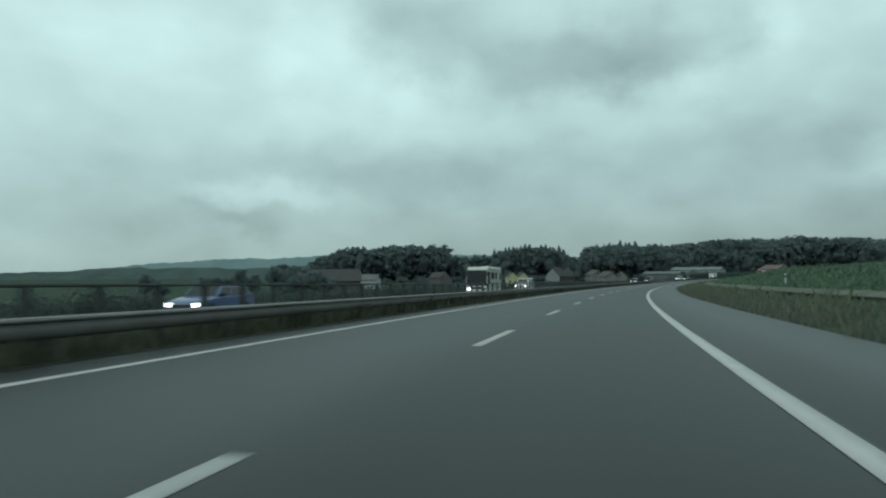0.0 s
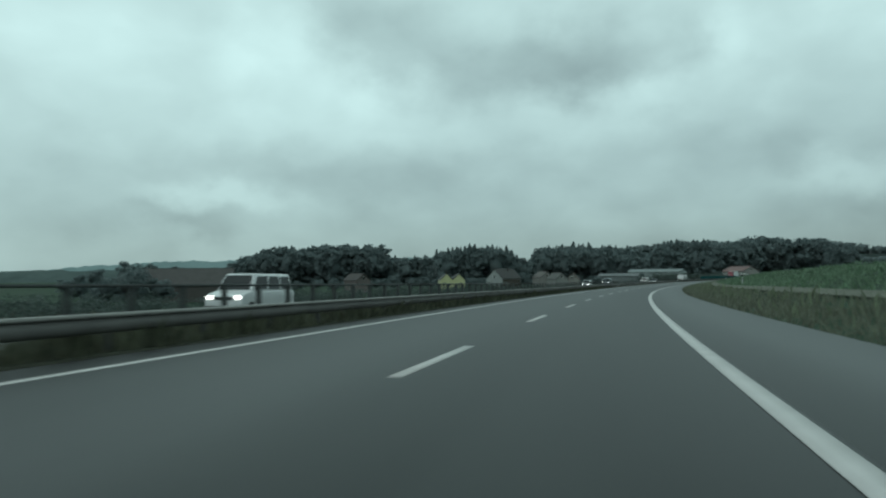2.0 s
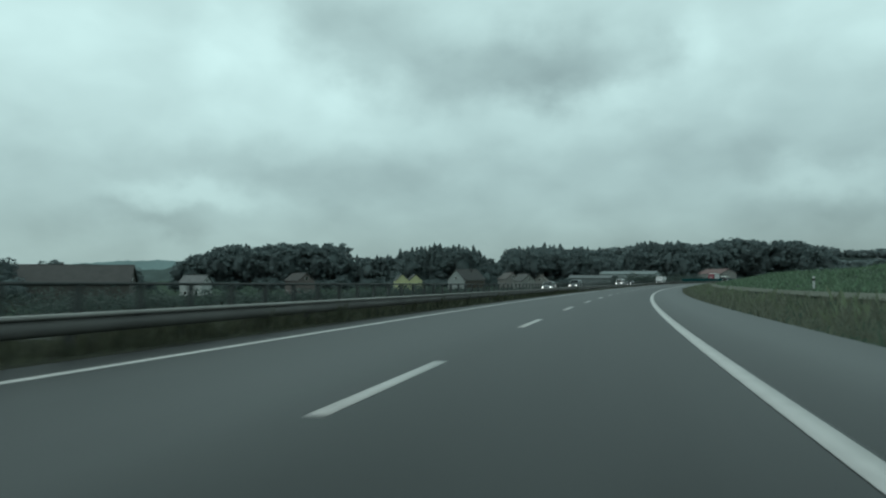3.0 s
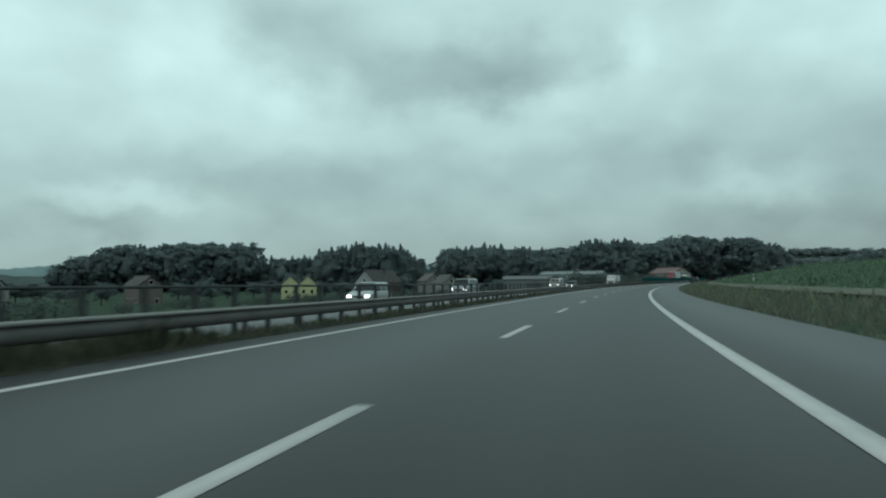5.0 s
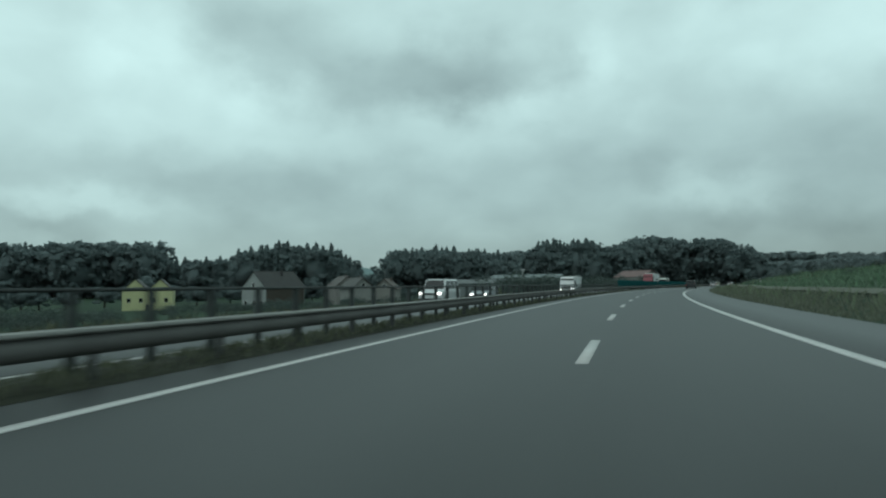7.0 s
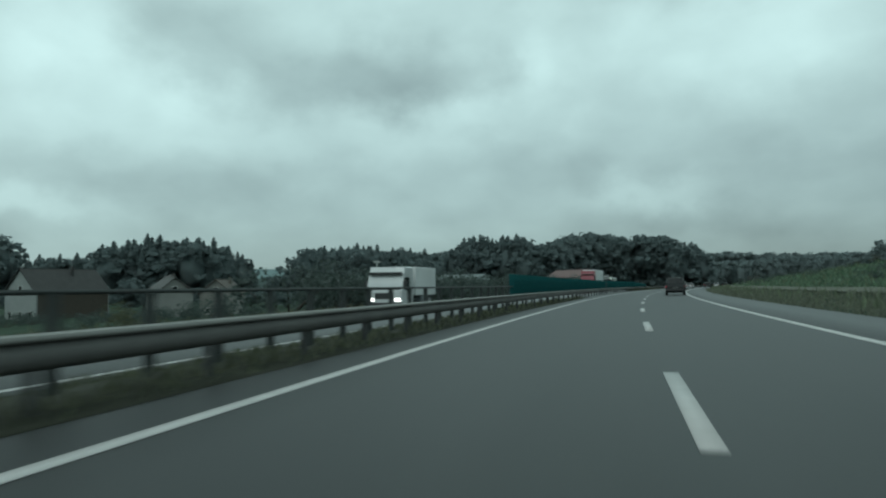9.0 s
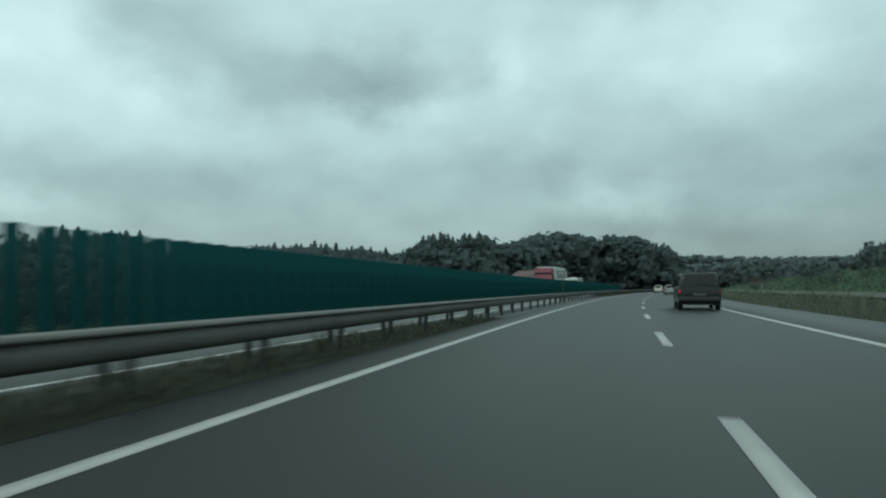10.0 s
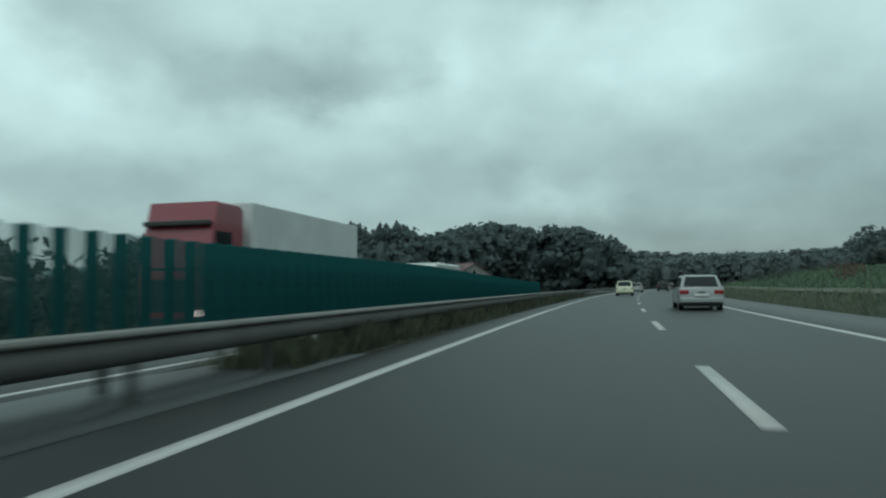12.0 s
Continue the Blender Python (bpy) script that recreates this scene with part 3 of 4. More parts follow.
def wood(name, label, line, depth, count, height, share, seed, ground=0.0, leaf=None, broad=1.0):
    """A far wood: many trees of both kinds filling a band behind a line in plan, joined as stuff."""
    rng = np.random.default_rng(seed)
    kinds = [conifer(rng, 1.0, 21, 8) for _ in range(5)], [broadleaf(rng, 1.0, 28, 10, 0.33, 0.042, 0.10, 0.082) for _ in range(6)]
    line = np.array(line, float)
    seg = np.linalg.norm(np.diff(line[:, :2], axis=0), axis=1)
    cum = np.concatenate([[0], np.cumsum(seg)])
    out = {0: [], 1: [], 2: []}
    for _ in range(count):
        u = rng.uniform(0, cum[-1])
        x, y, f = (np.interp(u, cum, line[:, c]) for c in range(3))
        z0 = ground if line.shape[1] < 4 else np.interp(u, cum, line[:, 3])
        v = rng.uniform(0, 1)
        d = np.array([x, y]) / (np.hypot(x, y) + 1e-6)
        px, py = x + d[0] * depth * v + rng.normal() * 3, y + d[1] * depth * v + rng.normal() * 3
        con = rng.uniform() < share
        h = height * f * (0.68 + 0.34 * rng.uniform() ** 0.7) * (rng.uniform(0.92, 1.10) * (1.0 if share > 0.25 else 0.9) if con else 0.95)
        if line.shape[1] < 4:
            # rooted in the meadow, with the crown's top kept
            sv, lv = near_road(np.array([[px, py]]))
            low = z0 - float(ground_z(sv, lv)[0]) + 0.3
            z0, h = z0 - low, h + low
        tk, cr = kinds[0 if con else 1][rng.integers(5 if con else 6)]
        a = rng.uniform(0, 6.283)
        R = np.array([[math.cos(a), -math.sin(a), 0], [math.sin(a), math.cos(a), 0], [0, 0, 1]]) * h
        wide = rng.uniform(0.95, 1.3) if con else rng.uniform(1.0, 1.35) * broad
        R[:2] *= wide
        o = np.array([px, py, z0 + (0 if v < .5 else (v - .5) * height * .15)])
        out[0].append((tk[0] @ R.T + o, tk[1]))
        out[1 if con else 2].append((cr[0] @ R.T + o, cr[1]))
    root = tagged(new(name), label, "forest", kind="stuff")
    for key, nm, mt in ((0, "trunks", BARK), (1, "conifer_crowns", CONIFER), (2, "leafy_crowns", leaf or BROAD)):
        if out[key]:
            ob = new(nm, np_mesh(nm, *join(out[key]), mt))
            ob.parent = root
    return root


# plan line of each wood's front: x, y, share of the full height there
wood("forest", "dense dark mixed forest on a rise", [(-302, 680, 0.35), (-290, 686, 0.62), (-268, 694, 0.88), (-215, 712, 0.97), (-176, 735, 0.99)], 45, 260, 36, 0.16, 11, 3)
wood("forest", "lower dark forest of ragged conifers", [(-176, 740, 0.66), (-112, 735, 0.70), (-104, 715, 0.92), (-92, 710, 1.0), (-68, 712, 0.98), (-52, 716, 0.95), (-43, 728, 0.82), (-35, 738, 0.62)], 45, 300, 30, 0.8, 12, 3)
wood("forest", "far dark forest behind the houses", [(-20, 995, 0.88), (-8, 1030, 0.88), (20, 1060, 1.0), (80, 1067, 0.92), (125, 1060, 0.7)], 60, 240, 46, 0.3, 13, 4)
wood("forest", "low dark wood seen through a gap", [(-85, 1140, 0.95), (-40, 1150, 1.0), (20, 1150, 0.95)], 35, 60, 19, 0.3, 23, 3)
wood("forest", "dark wood behind the works", [(-13, 895, 1.02), (-4, 896, 0.96), (20, 896, 1.0), (50, 892, 0.92), (75, 890, 0.75), (110, 886, 0.65)], 45, 220, 35, 0.35, 16, 3)
wood("forest", "tall dark wood at the bend", [(116, 815, 0.9), (150, 785, 0.95), (172, 795, 0.85), (203, 832, 1.2), (230, 825, 1.12), (258, 814, 1.08), (274, 808, 1.0), (284, 806, 0.8)], 45, 360, 38, 0.1, 14, 2)
wood("forest", "stand of tall dark spruces", [(106, 822, 0.9), (114, 816, 1.0), (130, 806, 0.95), (150, 784, 0.98)], 25, 75, 38, 0.85, 15, 2)
wood("forest", "wood closing the road far ahead", [(285, 830, 0.55), (330, 860, 0.65), (400, 850, 0.8), (480, 800, 0.9)], 60, 260, 30, 0.08, 17, 3, HAZELEAF)
wood("forest", "hazy dark forest on a far rise", [(60, 1400, 0.6, 22), (134, 1394, 0.95, 28), (220, 1385, 1.0, 33), (330, 1362, 0.95, 34), (433, 1331, 0.9, 34), (500, 1300, 0.6, 32), (620, 1220, 0.5, 28), (760, 1100, 0.45, 27), (900, 960, 0.4, 18)], 60, 430, 36, 0.1, 19, leaf=HAZELEAF, broad=1.6)
wood("forest", "hazy dark forest on the slope of the far rise", [(58, 1352, 0.7, 0), (130, 1346, 0.8, 6), (213, 1340, 0.9, 9), (320, 1318, 0.9, 9), (420, 1288, 0.85, 9), (485, 1258, 0.7, 9), (600, 1180, 0.6, 8), (738, 1064, 0.6, 8)], 40, 170, 34, 0.1, 29, leaf=HAZELEAF, broad=1.8)
wood("forest", "dark wood on the crest of the field", [tuple(on(40, 95)[:2]) + (1.1,), tuple(on(150, 95)[:2]) + (1.25,), tuple(on(300, 84)[:2]) + (1.35,), tuple(on(400, 80)[:2]) + (1.2,), tuple(on(540, 78)[:2]) + (1.15,), tuple(on(680, 66)[:2]) + (1.05,), tuple(on(800, 60)[:2]) + (1.0,)], 40, 430, 14, 0.05, 18, 6.5, HAZELEAF)


def hill_ridge(name, label, pts, mat, seed, rough, toe=0.0):
    """A far wooded ridge with a ragged crest."""
    rng = np.random.default_rng(seed)
    n = 160
    u = np.linspace(0, 1, n)
    P = np.array(pts, float)
    k = np.linspace(0, 1, len(P))
    x, y, z = (np.interp(u, k, P[:, c]) for c in range(3))
    z = z + rough * (np.sin(u * 40 + seed) + 0.6 * np.sin(u * 97) + rng.normal(size=n) * 0.5)
    d = np.stack([x, y], 1) / np.hypot(x, y)[:, None]
    V = np.concatenate([np.stack([x - d[:, 0] * toe, y - d[:, 1] * toe, 0 * x - 20], 1), np.stack([x + d[:, 0] * (120 - toe), y + d[:, 1] * (120 - toe), z], 1), np.stack([x + d[:, 0] * 600, y + d[:, 1] * 600, 0 * x - 20], 1)])
    i = np.arange(n - 1)
    F = np.concatenate([np.stack([i, i + 1, n + i + 1, n + i], 1), np.stack([n + i, n + i + 1, 2 * n + i + 1, 2 * n + i], 1)])
    tagged(new(name, np_mesh(name, V, F, mat)), label, "hills", kind="structure")


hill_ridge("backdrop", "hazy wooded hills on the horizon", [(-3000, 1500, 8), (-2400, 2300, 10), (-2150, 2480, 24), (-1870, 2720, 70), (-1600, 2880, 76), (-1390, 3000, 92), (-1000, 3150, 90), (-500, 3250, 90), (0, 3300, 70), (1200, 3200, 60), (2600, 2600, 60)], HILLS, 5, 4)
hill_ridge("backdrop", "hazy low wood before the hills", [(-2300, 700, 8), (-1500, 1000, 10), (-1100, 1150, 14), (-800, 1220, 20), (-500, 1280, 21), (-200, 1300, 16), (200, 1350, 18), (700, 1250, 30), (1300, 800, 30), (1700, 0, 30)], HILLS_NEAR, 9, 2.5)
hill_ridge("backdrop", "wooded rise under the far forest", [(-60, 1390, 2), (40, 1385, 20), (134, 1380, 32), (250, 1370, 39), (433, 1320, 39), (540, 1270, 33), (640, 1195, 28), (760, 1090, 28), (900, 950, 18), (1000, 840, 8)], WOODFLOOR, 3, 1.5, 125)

# ---------------------------------------------------------------- trees that stand alone


def tree_thing(name, label, kind, seed, h, leaf):
    rng = np.random.default_rng(seed)
    tk, cr = broadleaf(rng, h, 30, 40, 0.34, 0.024, 0.25, 0.10) if kind == "broad" else conifer(rng, h, 14, 12)
    root = tagged(new(name), label, "tree")
    for nm, g, mt in (("trunk", tk, BARK), ("crown", cr, leaf)):
        ob = new(nm, np_mesh(nm, *g, mt))
        ob.parent = root
    return root


_rng = np.random.default_rng(40)
_bank_trees = [tree_thing("tree", "dark leafy tree on the crest of the bank", "broad", 60 + i, 9.0, BROAD if i % 2 else BROADER) for i in range(4)]
for i in range(26):
    s = 420 + i * 11 + _rng.uniform(-4, 4)
    lat = _rng.uniform(44, 66)
    x, y, _z = on(s, lat)
    sc = _rng.uniform(0.45, 0.75)
    m = pose(x, y, ground_at(x, y) - 0.2, 0, 0, _rng.uniform(0, 360))
    if i < 4:
        _bank_trees[i].matrix_basis = m
        _bank_trees[i].scale = (sc * 1.25, sc * 1.25, sc)
    else:
        t = copy_thing(_bank_trees[i % 4], m)
        t.scale = (sc * 1.25, sc * 1.25, sc)
for t in [o for o in scene.objects if o.name.split(".")[0] == "tree"]:
    tagged(t, group="trees on the crest of the bank")
_field = tree_thing("tree", "dark round tree beside the barn", "broad", 71, 14.5, BROAD)
_field.matrix_basis = pose(-128, 268, -5.7)
for x, y, sc in ((-139, 260, 0.7), (-150, 214, 0.5), (-165, 225, 0.7), (-185, 330, 0.9), (-172, 345, 1.1), (-160, 350, 1.0), (-150, 362, 0.9), (-138, 300, 0.45), (-80, 420, 0.7), (-64, 470, 0.8), (-20, 520, 0.8), (-105, 395, 0.6), (28, 520, 0.5), (60, 560, 0.6)):
    t = copy_thing(_field, pose(x, y, ground_at(x, y) - 0.2, 0, 0, x * 7 % 360))
    t.scale = (sc * 1.2, sc * 1.2, sc)
    tagged(t, "dark leafy tree at the edge of the fields", group="trees at the edge of the fields")


# a close group before the barn
for x, y, sc in ((-100, 227, 0.80), (-107, 229, 0.62), (-112, 232, 0.48), (-95, 231, 0.58), (-103, 233, 0.66)):
    t = copy_thing(_field, pose(x, y, ground_at(x, y) - 0.2, 0, 0, x * 11 % 360))
    t.scale = (sc * 1.45, sc * 1.45, sc)
    tagged(t, "dark spreading tree in a group before the barn", group="trees before the barn")


# a hedgerow of low spreading trees behind the village
_row = np.array([(-235, 372), (-172, 418), (-112, 458), (-68, 502), (-48, 538), (0, 548), (42, 600)], float)
_cum = np.concatenate([[0], np.cumsum(np.linalg.norm(np.diff(_row, axis=0), axis=1))])
for i, u in enumerate(np.arange(0, _cum[-1], 8.5)):
    x, y = np.interp(u, _cum, _row[:, 0]) + _rng.uniform(-3, 3), np.interp(u, _cum, _row[:, 1]) + _rng.uniform(-3, 3)
    sc = _rng.uniform(0.40, 0.62)
    t = copy_thing(_field, pose(x, y, ground_at(x, y) - 0.3, 0, 0, i * 97 % 360))
    t.scale = (sc * 1.9, sc * 1.9, sc)
    tagged(t, "low dark tree in a hedgerow behind the village", group="hedgerow trees")


def bush(name, label, seed, h, leaf):
    rng = np.random.default_rng(seed)
    cs = [np.array([rng.uniform(-.6, .6) * h, rng.uniform(-.6, .6) * h, h * rng.uniform(.3, .7)]) for _ in range(9)]
    V, F = leaf_clumps(rng, cs, [(h * .32, h * .32, h * .3)] * 9, 84, h * 0.032)
    stems = join([cone_rings(0, 0, .02 * h, c[0], c[2], .006 * h, 4, 0, c[1]) for c in cs[:6]])
    root = tagged(new(name), label, "bush")
    for nm, g, mt in (("trunk", stems, BARK), ("crown", (V, F), leaf)):
        ob = new(nm, np_mesh(nm, *g, mt))
        ob.parent = root
    return root


SHRUB = foliage("shrub_leaves", (0.030, 0.041, 0.036), 0.3)
_b = bush("bush", "dark green bush beside the oncoming carriageway", 5, 1.9, SHRUB)
_b.matrix_basis = road_pose(352, -21.5, -0.9)
_rng = np.random.default_rng(77)
# loose shrubs along the far verge
OLIVE = foliage("olive_leaves", (0.046, 0.050, 0.028), 0.3)
for s, lat, sc in ((347, -21.5, .8), (337, -21.5, .6)):
    _o = bush("bush", "olive-green bush beside the oncoming carriageway", 15, 1.9, OLIVE)
    _o.matrix_basis, _o.scale = road_pose(s, lat, -0.9, s * 13 % 360), (sc, sc, sc)
for s, lat, sc in ((331, -27, 1.25), (356, -24, .9), (300, -22, .6), (268, -24, .8), (180, -24, .7)):
    copy_thing(_b, road_pose(s, lat, -0.9, s * 13 % 360)).scale = (sc, sc, sc)
for k in range(34):
    s, lat, sc = _rng.uniform(330, 600), _rng.uniform(11, 30), _rng.uniform(0.35, 0.85)
    x, y, _z = on(s, lat)
    t = copy_thing(_b, pose(x, y, ground_at(x, y) - 0.1, 0, 0, _rng.uniform(0, 360)))
    t.scale = (sc * 1.3, sc * 1.3, sc)
    tagged(t, "low green bush on the grassy bank", group="bushes on the bank")
# a belt of taller shrubs behind the slat screen, and hedges before the villages
for s0, s1, step, l0, l1, h0, h1 in ((378, 520, 2.2, -34, -25, 1.8, 3.1), (290, 420, 3.2, -72, -46, 0.7, 1.3), (285, 420, 3.2, -112, -78, 0.9, 1.8), (4, 215, 2.3, -37, -29, 1.0, 1.7), (20, 200, 3.2, -75, -50, 1.2, 2.2), (395, 440, 2.6, -125, -95, 0.9, 1.6)):
    s = s0
    while s < s1:
        sc = _rng.uniform(h0, h1)
        lat = _rng.uniform(l0, l1)
        x, y, _z = on(s, lat)
        t = copy_thing(_b, pose(x, y, ground_at(x, y) - 0.15, 0, 0, _rng.uniform(0, 360)))
        t.scale = (sc * 1.15, sc * 1.15, sc)
        tagged(t, "dark leafy shrub in a hedge beyond the motorway", group="hedge shrubs")
        s += step * _rng.uniform(0.7, 1.3)

# ---------------------------------------------------------------- houses


def house(label, x, y, turn, w, d, wall_h, roof_h, wall_c, roof_c, base=-3.2, over=0.5, rows=1, hip=False, gate=False):
    """Gabled house: walls with window openings, roof slabs with eaves, windows with frame and pane, a door and a chimney."""
    # the walls go down to the falling meadow
    low = max(0.0, base - ground_at(x, y) + 0.4)
    base, wall_h = base - low, wall_h + low
    wm = material("render_" + label.split()[0], wall_c, rough=0.85, vary=0.1, scale=0.4, fine=5, bump=0.2)
    rm = material("roof_" + label.split()[0], roof_c, rough=0.8, vary=0.25, scale=0.6, fine=8, bump=0.4)
    root = tagged(new("house" if not gate else "hall"), label, "house" if not gate else "building")
    root.matrix_basis = pose(x, y, base, 0, 0, turn)
    bm = bmesh.new()
    prof = [(-w / 2, 0), (w / 2, 0), (w / 2, wall_h), (0, wall_h + roof_h), (-w / 2, wall_h)]
    a = [bm.verts.new((px, -d / 2, pz)) for px, pz in prof]
    b = [bm.verts.new((px, d / 2, pz)) for px, pz in prof]
    bm.faces.new(a)
    bm.faces.new(b[::-1])
    for i in range(5):
        bm.faces.new((a[i], b[i], b[(i + 1) % 5], a[(i + 1) % 5]))
    part("wall", bm, wm, root)
    sl = math.atan2(roof_h, w / 2)
    ln = math.hypot(roof_h, w / 2) + over
    for side in (-1, 1):
        bm = box(0, ln, -d / 2 - over, d / 2 + over, 0.02, 0.22, 0.03, 1)
        m = Matrix.Translation((0, 0, wall_h + roof_h)) @ Matrix.Rotation(sl, 4, "Y")
        if side < 0:
            m = Matrix.Rotation(math.pi, 4, "Z") @ m
        bm.transform(m)
        part("roof", bm, rm, root)
    part("ridge", box(-0.18, 0.18, -d / 2 - over, d / 2 + over, wall_h + roof_h + 0.1, wall_h + roof_h + 0.32, 0.05, 1), rm, root)
    if not gate:
        part("chimney", box(w * .12, w * .12 + .6, d * .1, d * .1 + .6, wall_h + roof_h * .5, wall_h + roof_h + 0.9, 0.03, 1), rm, root)

    def window(px, py, pz, ww, wh, side):
        win = new("window")
        win.parent = root
        if side == "front":
            win.matrix_basis = pose(px, py, pz)
        else:
            win.matrix_basis = pose(px, py, pz, 0, 0, 90)
        fr = box(-ww / 2 - .08, ww / 2 + .08, -.05, .05, -.08, 0)
        box(-ww / 2 - .08, ww / 2 + .08, -.05, .05, wh, wh + .08, bm=fr)
        box(-ww / 2 - .08, -ww / 2, -.05, .05, 0, wh, bm=fr)
        box(ww / 2, ww / 2 + .08, -.05, .05, 0, wh, bm=fr)
        part("frame", fr, PLATE, win)
        part("pane", box(-ww / 2, ww / 2, -.03, .03, 0, wh), CARGLASS, win)
    for r in range(rows):
        z = 0.9 + 2.8 * r
        k = max(2, int(w / 3.2))
        for i in range(k):
            window(-w / 2 + w * (i + .5) / k, -d / 2 - .02, z, 1.1, 1.3, "front")
        k = max(2, int(d / 3.5))
        for i in range(k):
            for sx in (-1, 1):
                window(sx * (w / 2 + .02), -d / 2 + d * (i + .5) / k, z, 1.1, 1.3, "side")
    if roof_h > 2.5:
        window(0, -d / 2 - .02, wall_h + .3, 1.1, 1.2, "front")
    part("door", box(w * .18, w * .18 + 1.0, -d / 2 - .05, -d / 2 + .02, 0, 2.05, .02, 1), TRIM, root)
    return root


def facing(x, y, s):
    """The turn that points a house's gable at the road near s."""
    ex, ey, _z = on(s)
    return math.degrees(math.atan2(ey - y, ex - x)) + 90


def twin_gable_house(label, x, y, base, turn, w, d, wall_h, roof_h, wall_c, roof_c):
    """A house of two gabled bays side by side, with a valley between their dark roofs."""
    wm = material("render_twin", wall_c, rough=0.85, vary=0.12, scale=0.4, fine=5, bump=0.2)
    rm = material("roof_twin", roof_c, rough=0.8, vary=0.25, scale=0.6, fine=8, bump=0.4)
    root = tagged(new("house"), label, "house")
    root.matrix_basis = pose(x, y, base, 0, 0, turn)
    bm = box(-w / 2, w / 2, -d / 2, d / 2, 0, wall_h)
    for cx in (-w / 4, w / 4):
        a = [bm.verts.new((cx + px, -d / 2 + 0.003, wall_h + pz)) for px, pz in ((-w / 4, 0), (w / 4, 0), (0, roof_h))]
        b = [bm.verts.new((cx + px, d / 2 - 0.003, wall_h + pz)) for px, pz in ((-w / 4, 0), (w / 4, 0), (0, roof_h))]
        bm.faces.new(a)
        bm.faces.new(b[::-1])
    part("wall", bm, wm, root)
    sl, ln = math.atan2(roof_h, w / 4), math.hypot(roof_h, w / 4) + 0.15
    for cx in (-w / 4, w / 4):
        for side in (0, math.pi):
            bm = box(0, ln, -d / 2 - .25, d / 2 + .25, 0.0, 0.18, 0.03, 1)
            bm.transform(Matrix.Translation((cx, 0, wall_h + roof_h)) @ Matrix.Rotation(side, 4, "Z") @ Matrix.Rotation(sl, 4, "Y"))
            part("roof", bm, rm, root)
        for k in (-1, 1):
            win = new("window")
            win.parent, win.matrix_basis = root, pose(cx + k * w * .12, -d / 2 - .02, 2.6)
            fr = box(-.55, .55, -.04, .04, -.06, 0)
            box(-.55, .55, -.04, .04, 1.2, 1.26, bm=fr)
            part("frame", fr, PLATE, win)
            part("pane", box(-.5, .5, -.03, .03, 0, 1.2), CARGLASS, win)
    part("door", box(-.5, .5, -d / 2 - .05, -d / 2 + .02, 0, 2.05, .02, 1), TRIM, root)
    return root


twin_gable_house("yellow rendered house with two gables and a dark roof", -55, 451, -5.6, facing(-55, 451, 205), 13.5, 10, 6.0, 3.2, (0.40, 0.40, 0.22), (0.06, 0.058, 0.052))
farmhouse = house("grey house with a broad dark gabled roof and dark boarded sides", -29.7, 498, -30, 11.5, 20, 5.0, 5.6, (0.24, 0.255, 0.25), (0.034, 0.033, 0.032), rows=1, base=-4)
for sx in (-1, 1):
    part("side_boarding", box(*sorted((sx * 5.77, sx * 5.9)), -9.6, 9.6, 0.1, 6.2, 0.02, 1), BARK, farmhouse, "dark brown weathered board wall")
house("brown-roofed long barn among trees", -118, 283, facing(-118, 283, 80) + 84, 15, 30, 5.5, 5.0, (0.06, 0.055, 0.05), (0.045, 0.042, 0.04), rows=0, base=-5.2)
house("low pinkish house with a pale roof", -95, 403, facing(-95, 403, 100) + 30, 8, 12, 4, 3.0, (0.12, 0.10, 0.095), (0.045, 0.038, 0.036))
house("small white house with a grey roof", -129, 374, facing(-129, 374, 100) + 60, 7.5, 10, 3.2, 2.8, (0.35, 0.36, 0.35), (0.12, 0.12, 0.12))
house("small grey house behind the railing", -6, 509, facing(-6, 509, 200) + 20, 9, 12, 4.5, 3.5, (0.19, 0.18, 0.17), (0.08, 0.07, 0.065))
house("whitish house with a steep grey roof", 3, 479, facing(3, 479, 330) + 10, 8, 11, 3.6, 3.4, (0.2, 0.2, 0.19), (0.07, 0.068, 0.065))
house("pale house with a brown roof", 12, 493, facing(12, 493, 330) - 20, 8, 11, 3.4, 3.2, (0.2, 0.195, 0.18), (0.085, 0.07, 0.06))
house("light grey workshop with a low roof", 44, 548, facing(44, 548, 330) + 70, 12, 26, 5.0, 1.6, (0.13, 0.145, 0.145), (0.11, 0.12, 0.12), gate=True)
house("large pale hall with a red-brown roof", 143, 640, facing(143, 640, 330) + 40, 14, 24, 6, 3.4, (0.22, 0.21, 0.2), (0.14, 0.085, 0.08), base=-1, gate=True)
house("long pale warehouse far ahead", 83, 662, facing(83, 662, 200) + 70, 16, 44, 7, 2, (0.22, 0.25, 0.25), (0.15, 0.175, 0.175), base=-2, gate=True)

# ---------------------------------------------------------------- posts and signs
PALE = material("pale_painted_post", (0.42, 0.43, 0.42), rough=0.5, vary=0.12)


def marker_post(s, lat):
    x, y, _z = on(s, lat)
    root = tagged(new("marker_post"), "slim white marker post on the bank", "post")
    root.matrix_basis = pose(x, y, ground_at(x, y) - 0.1, 0, 0, -heading(s))
    tagged(root, group="marker posts on the bank")
    part("shaft", box(-.06, .06, -.05, .05, 0, 0.85, .02, 1), PALE, root)
    part("band", box(-.065, .065, -.055, .055, .58, .72, .01, 1), TRIM, root, "black band")


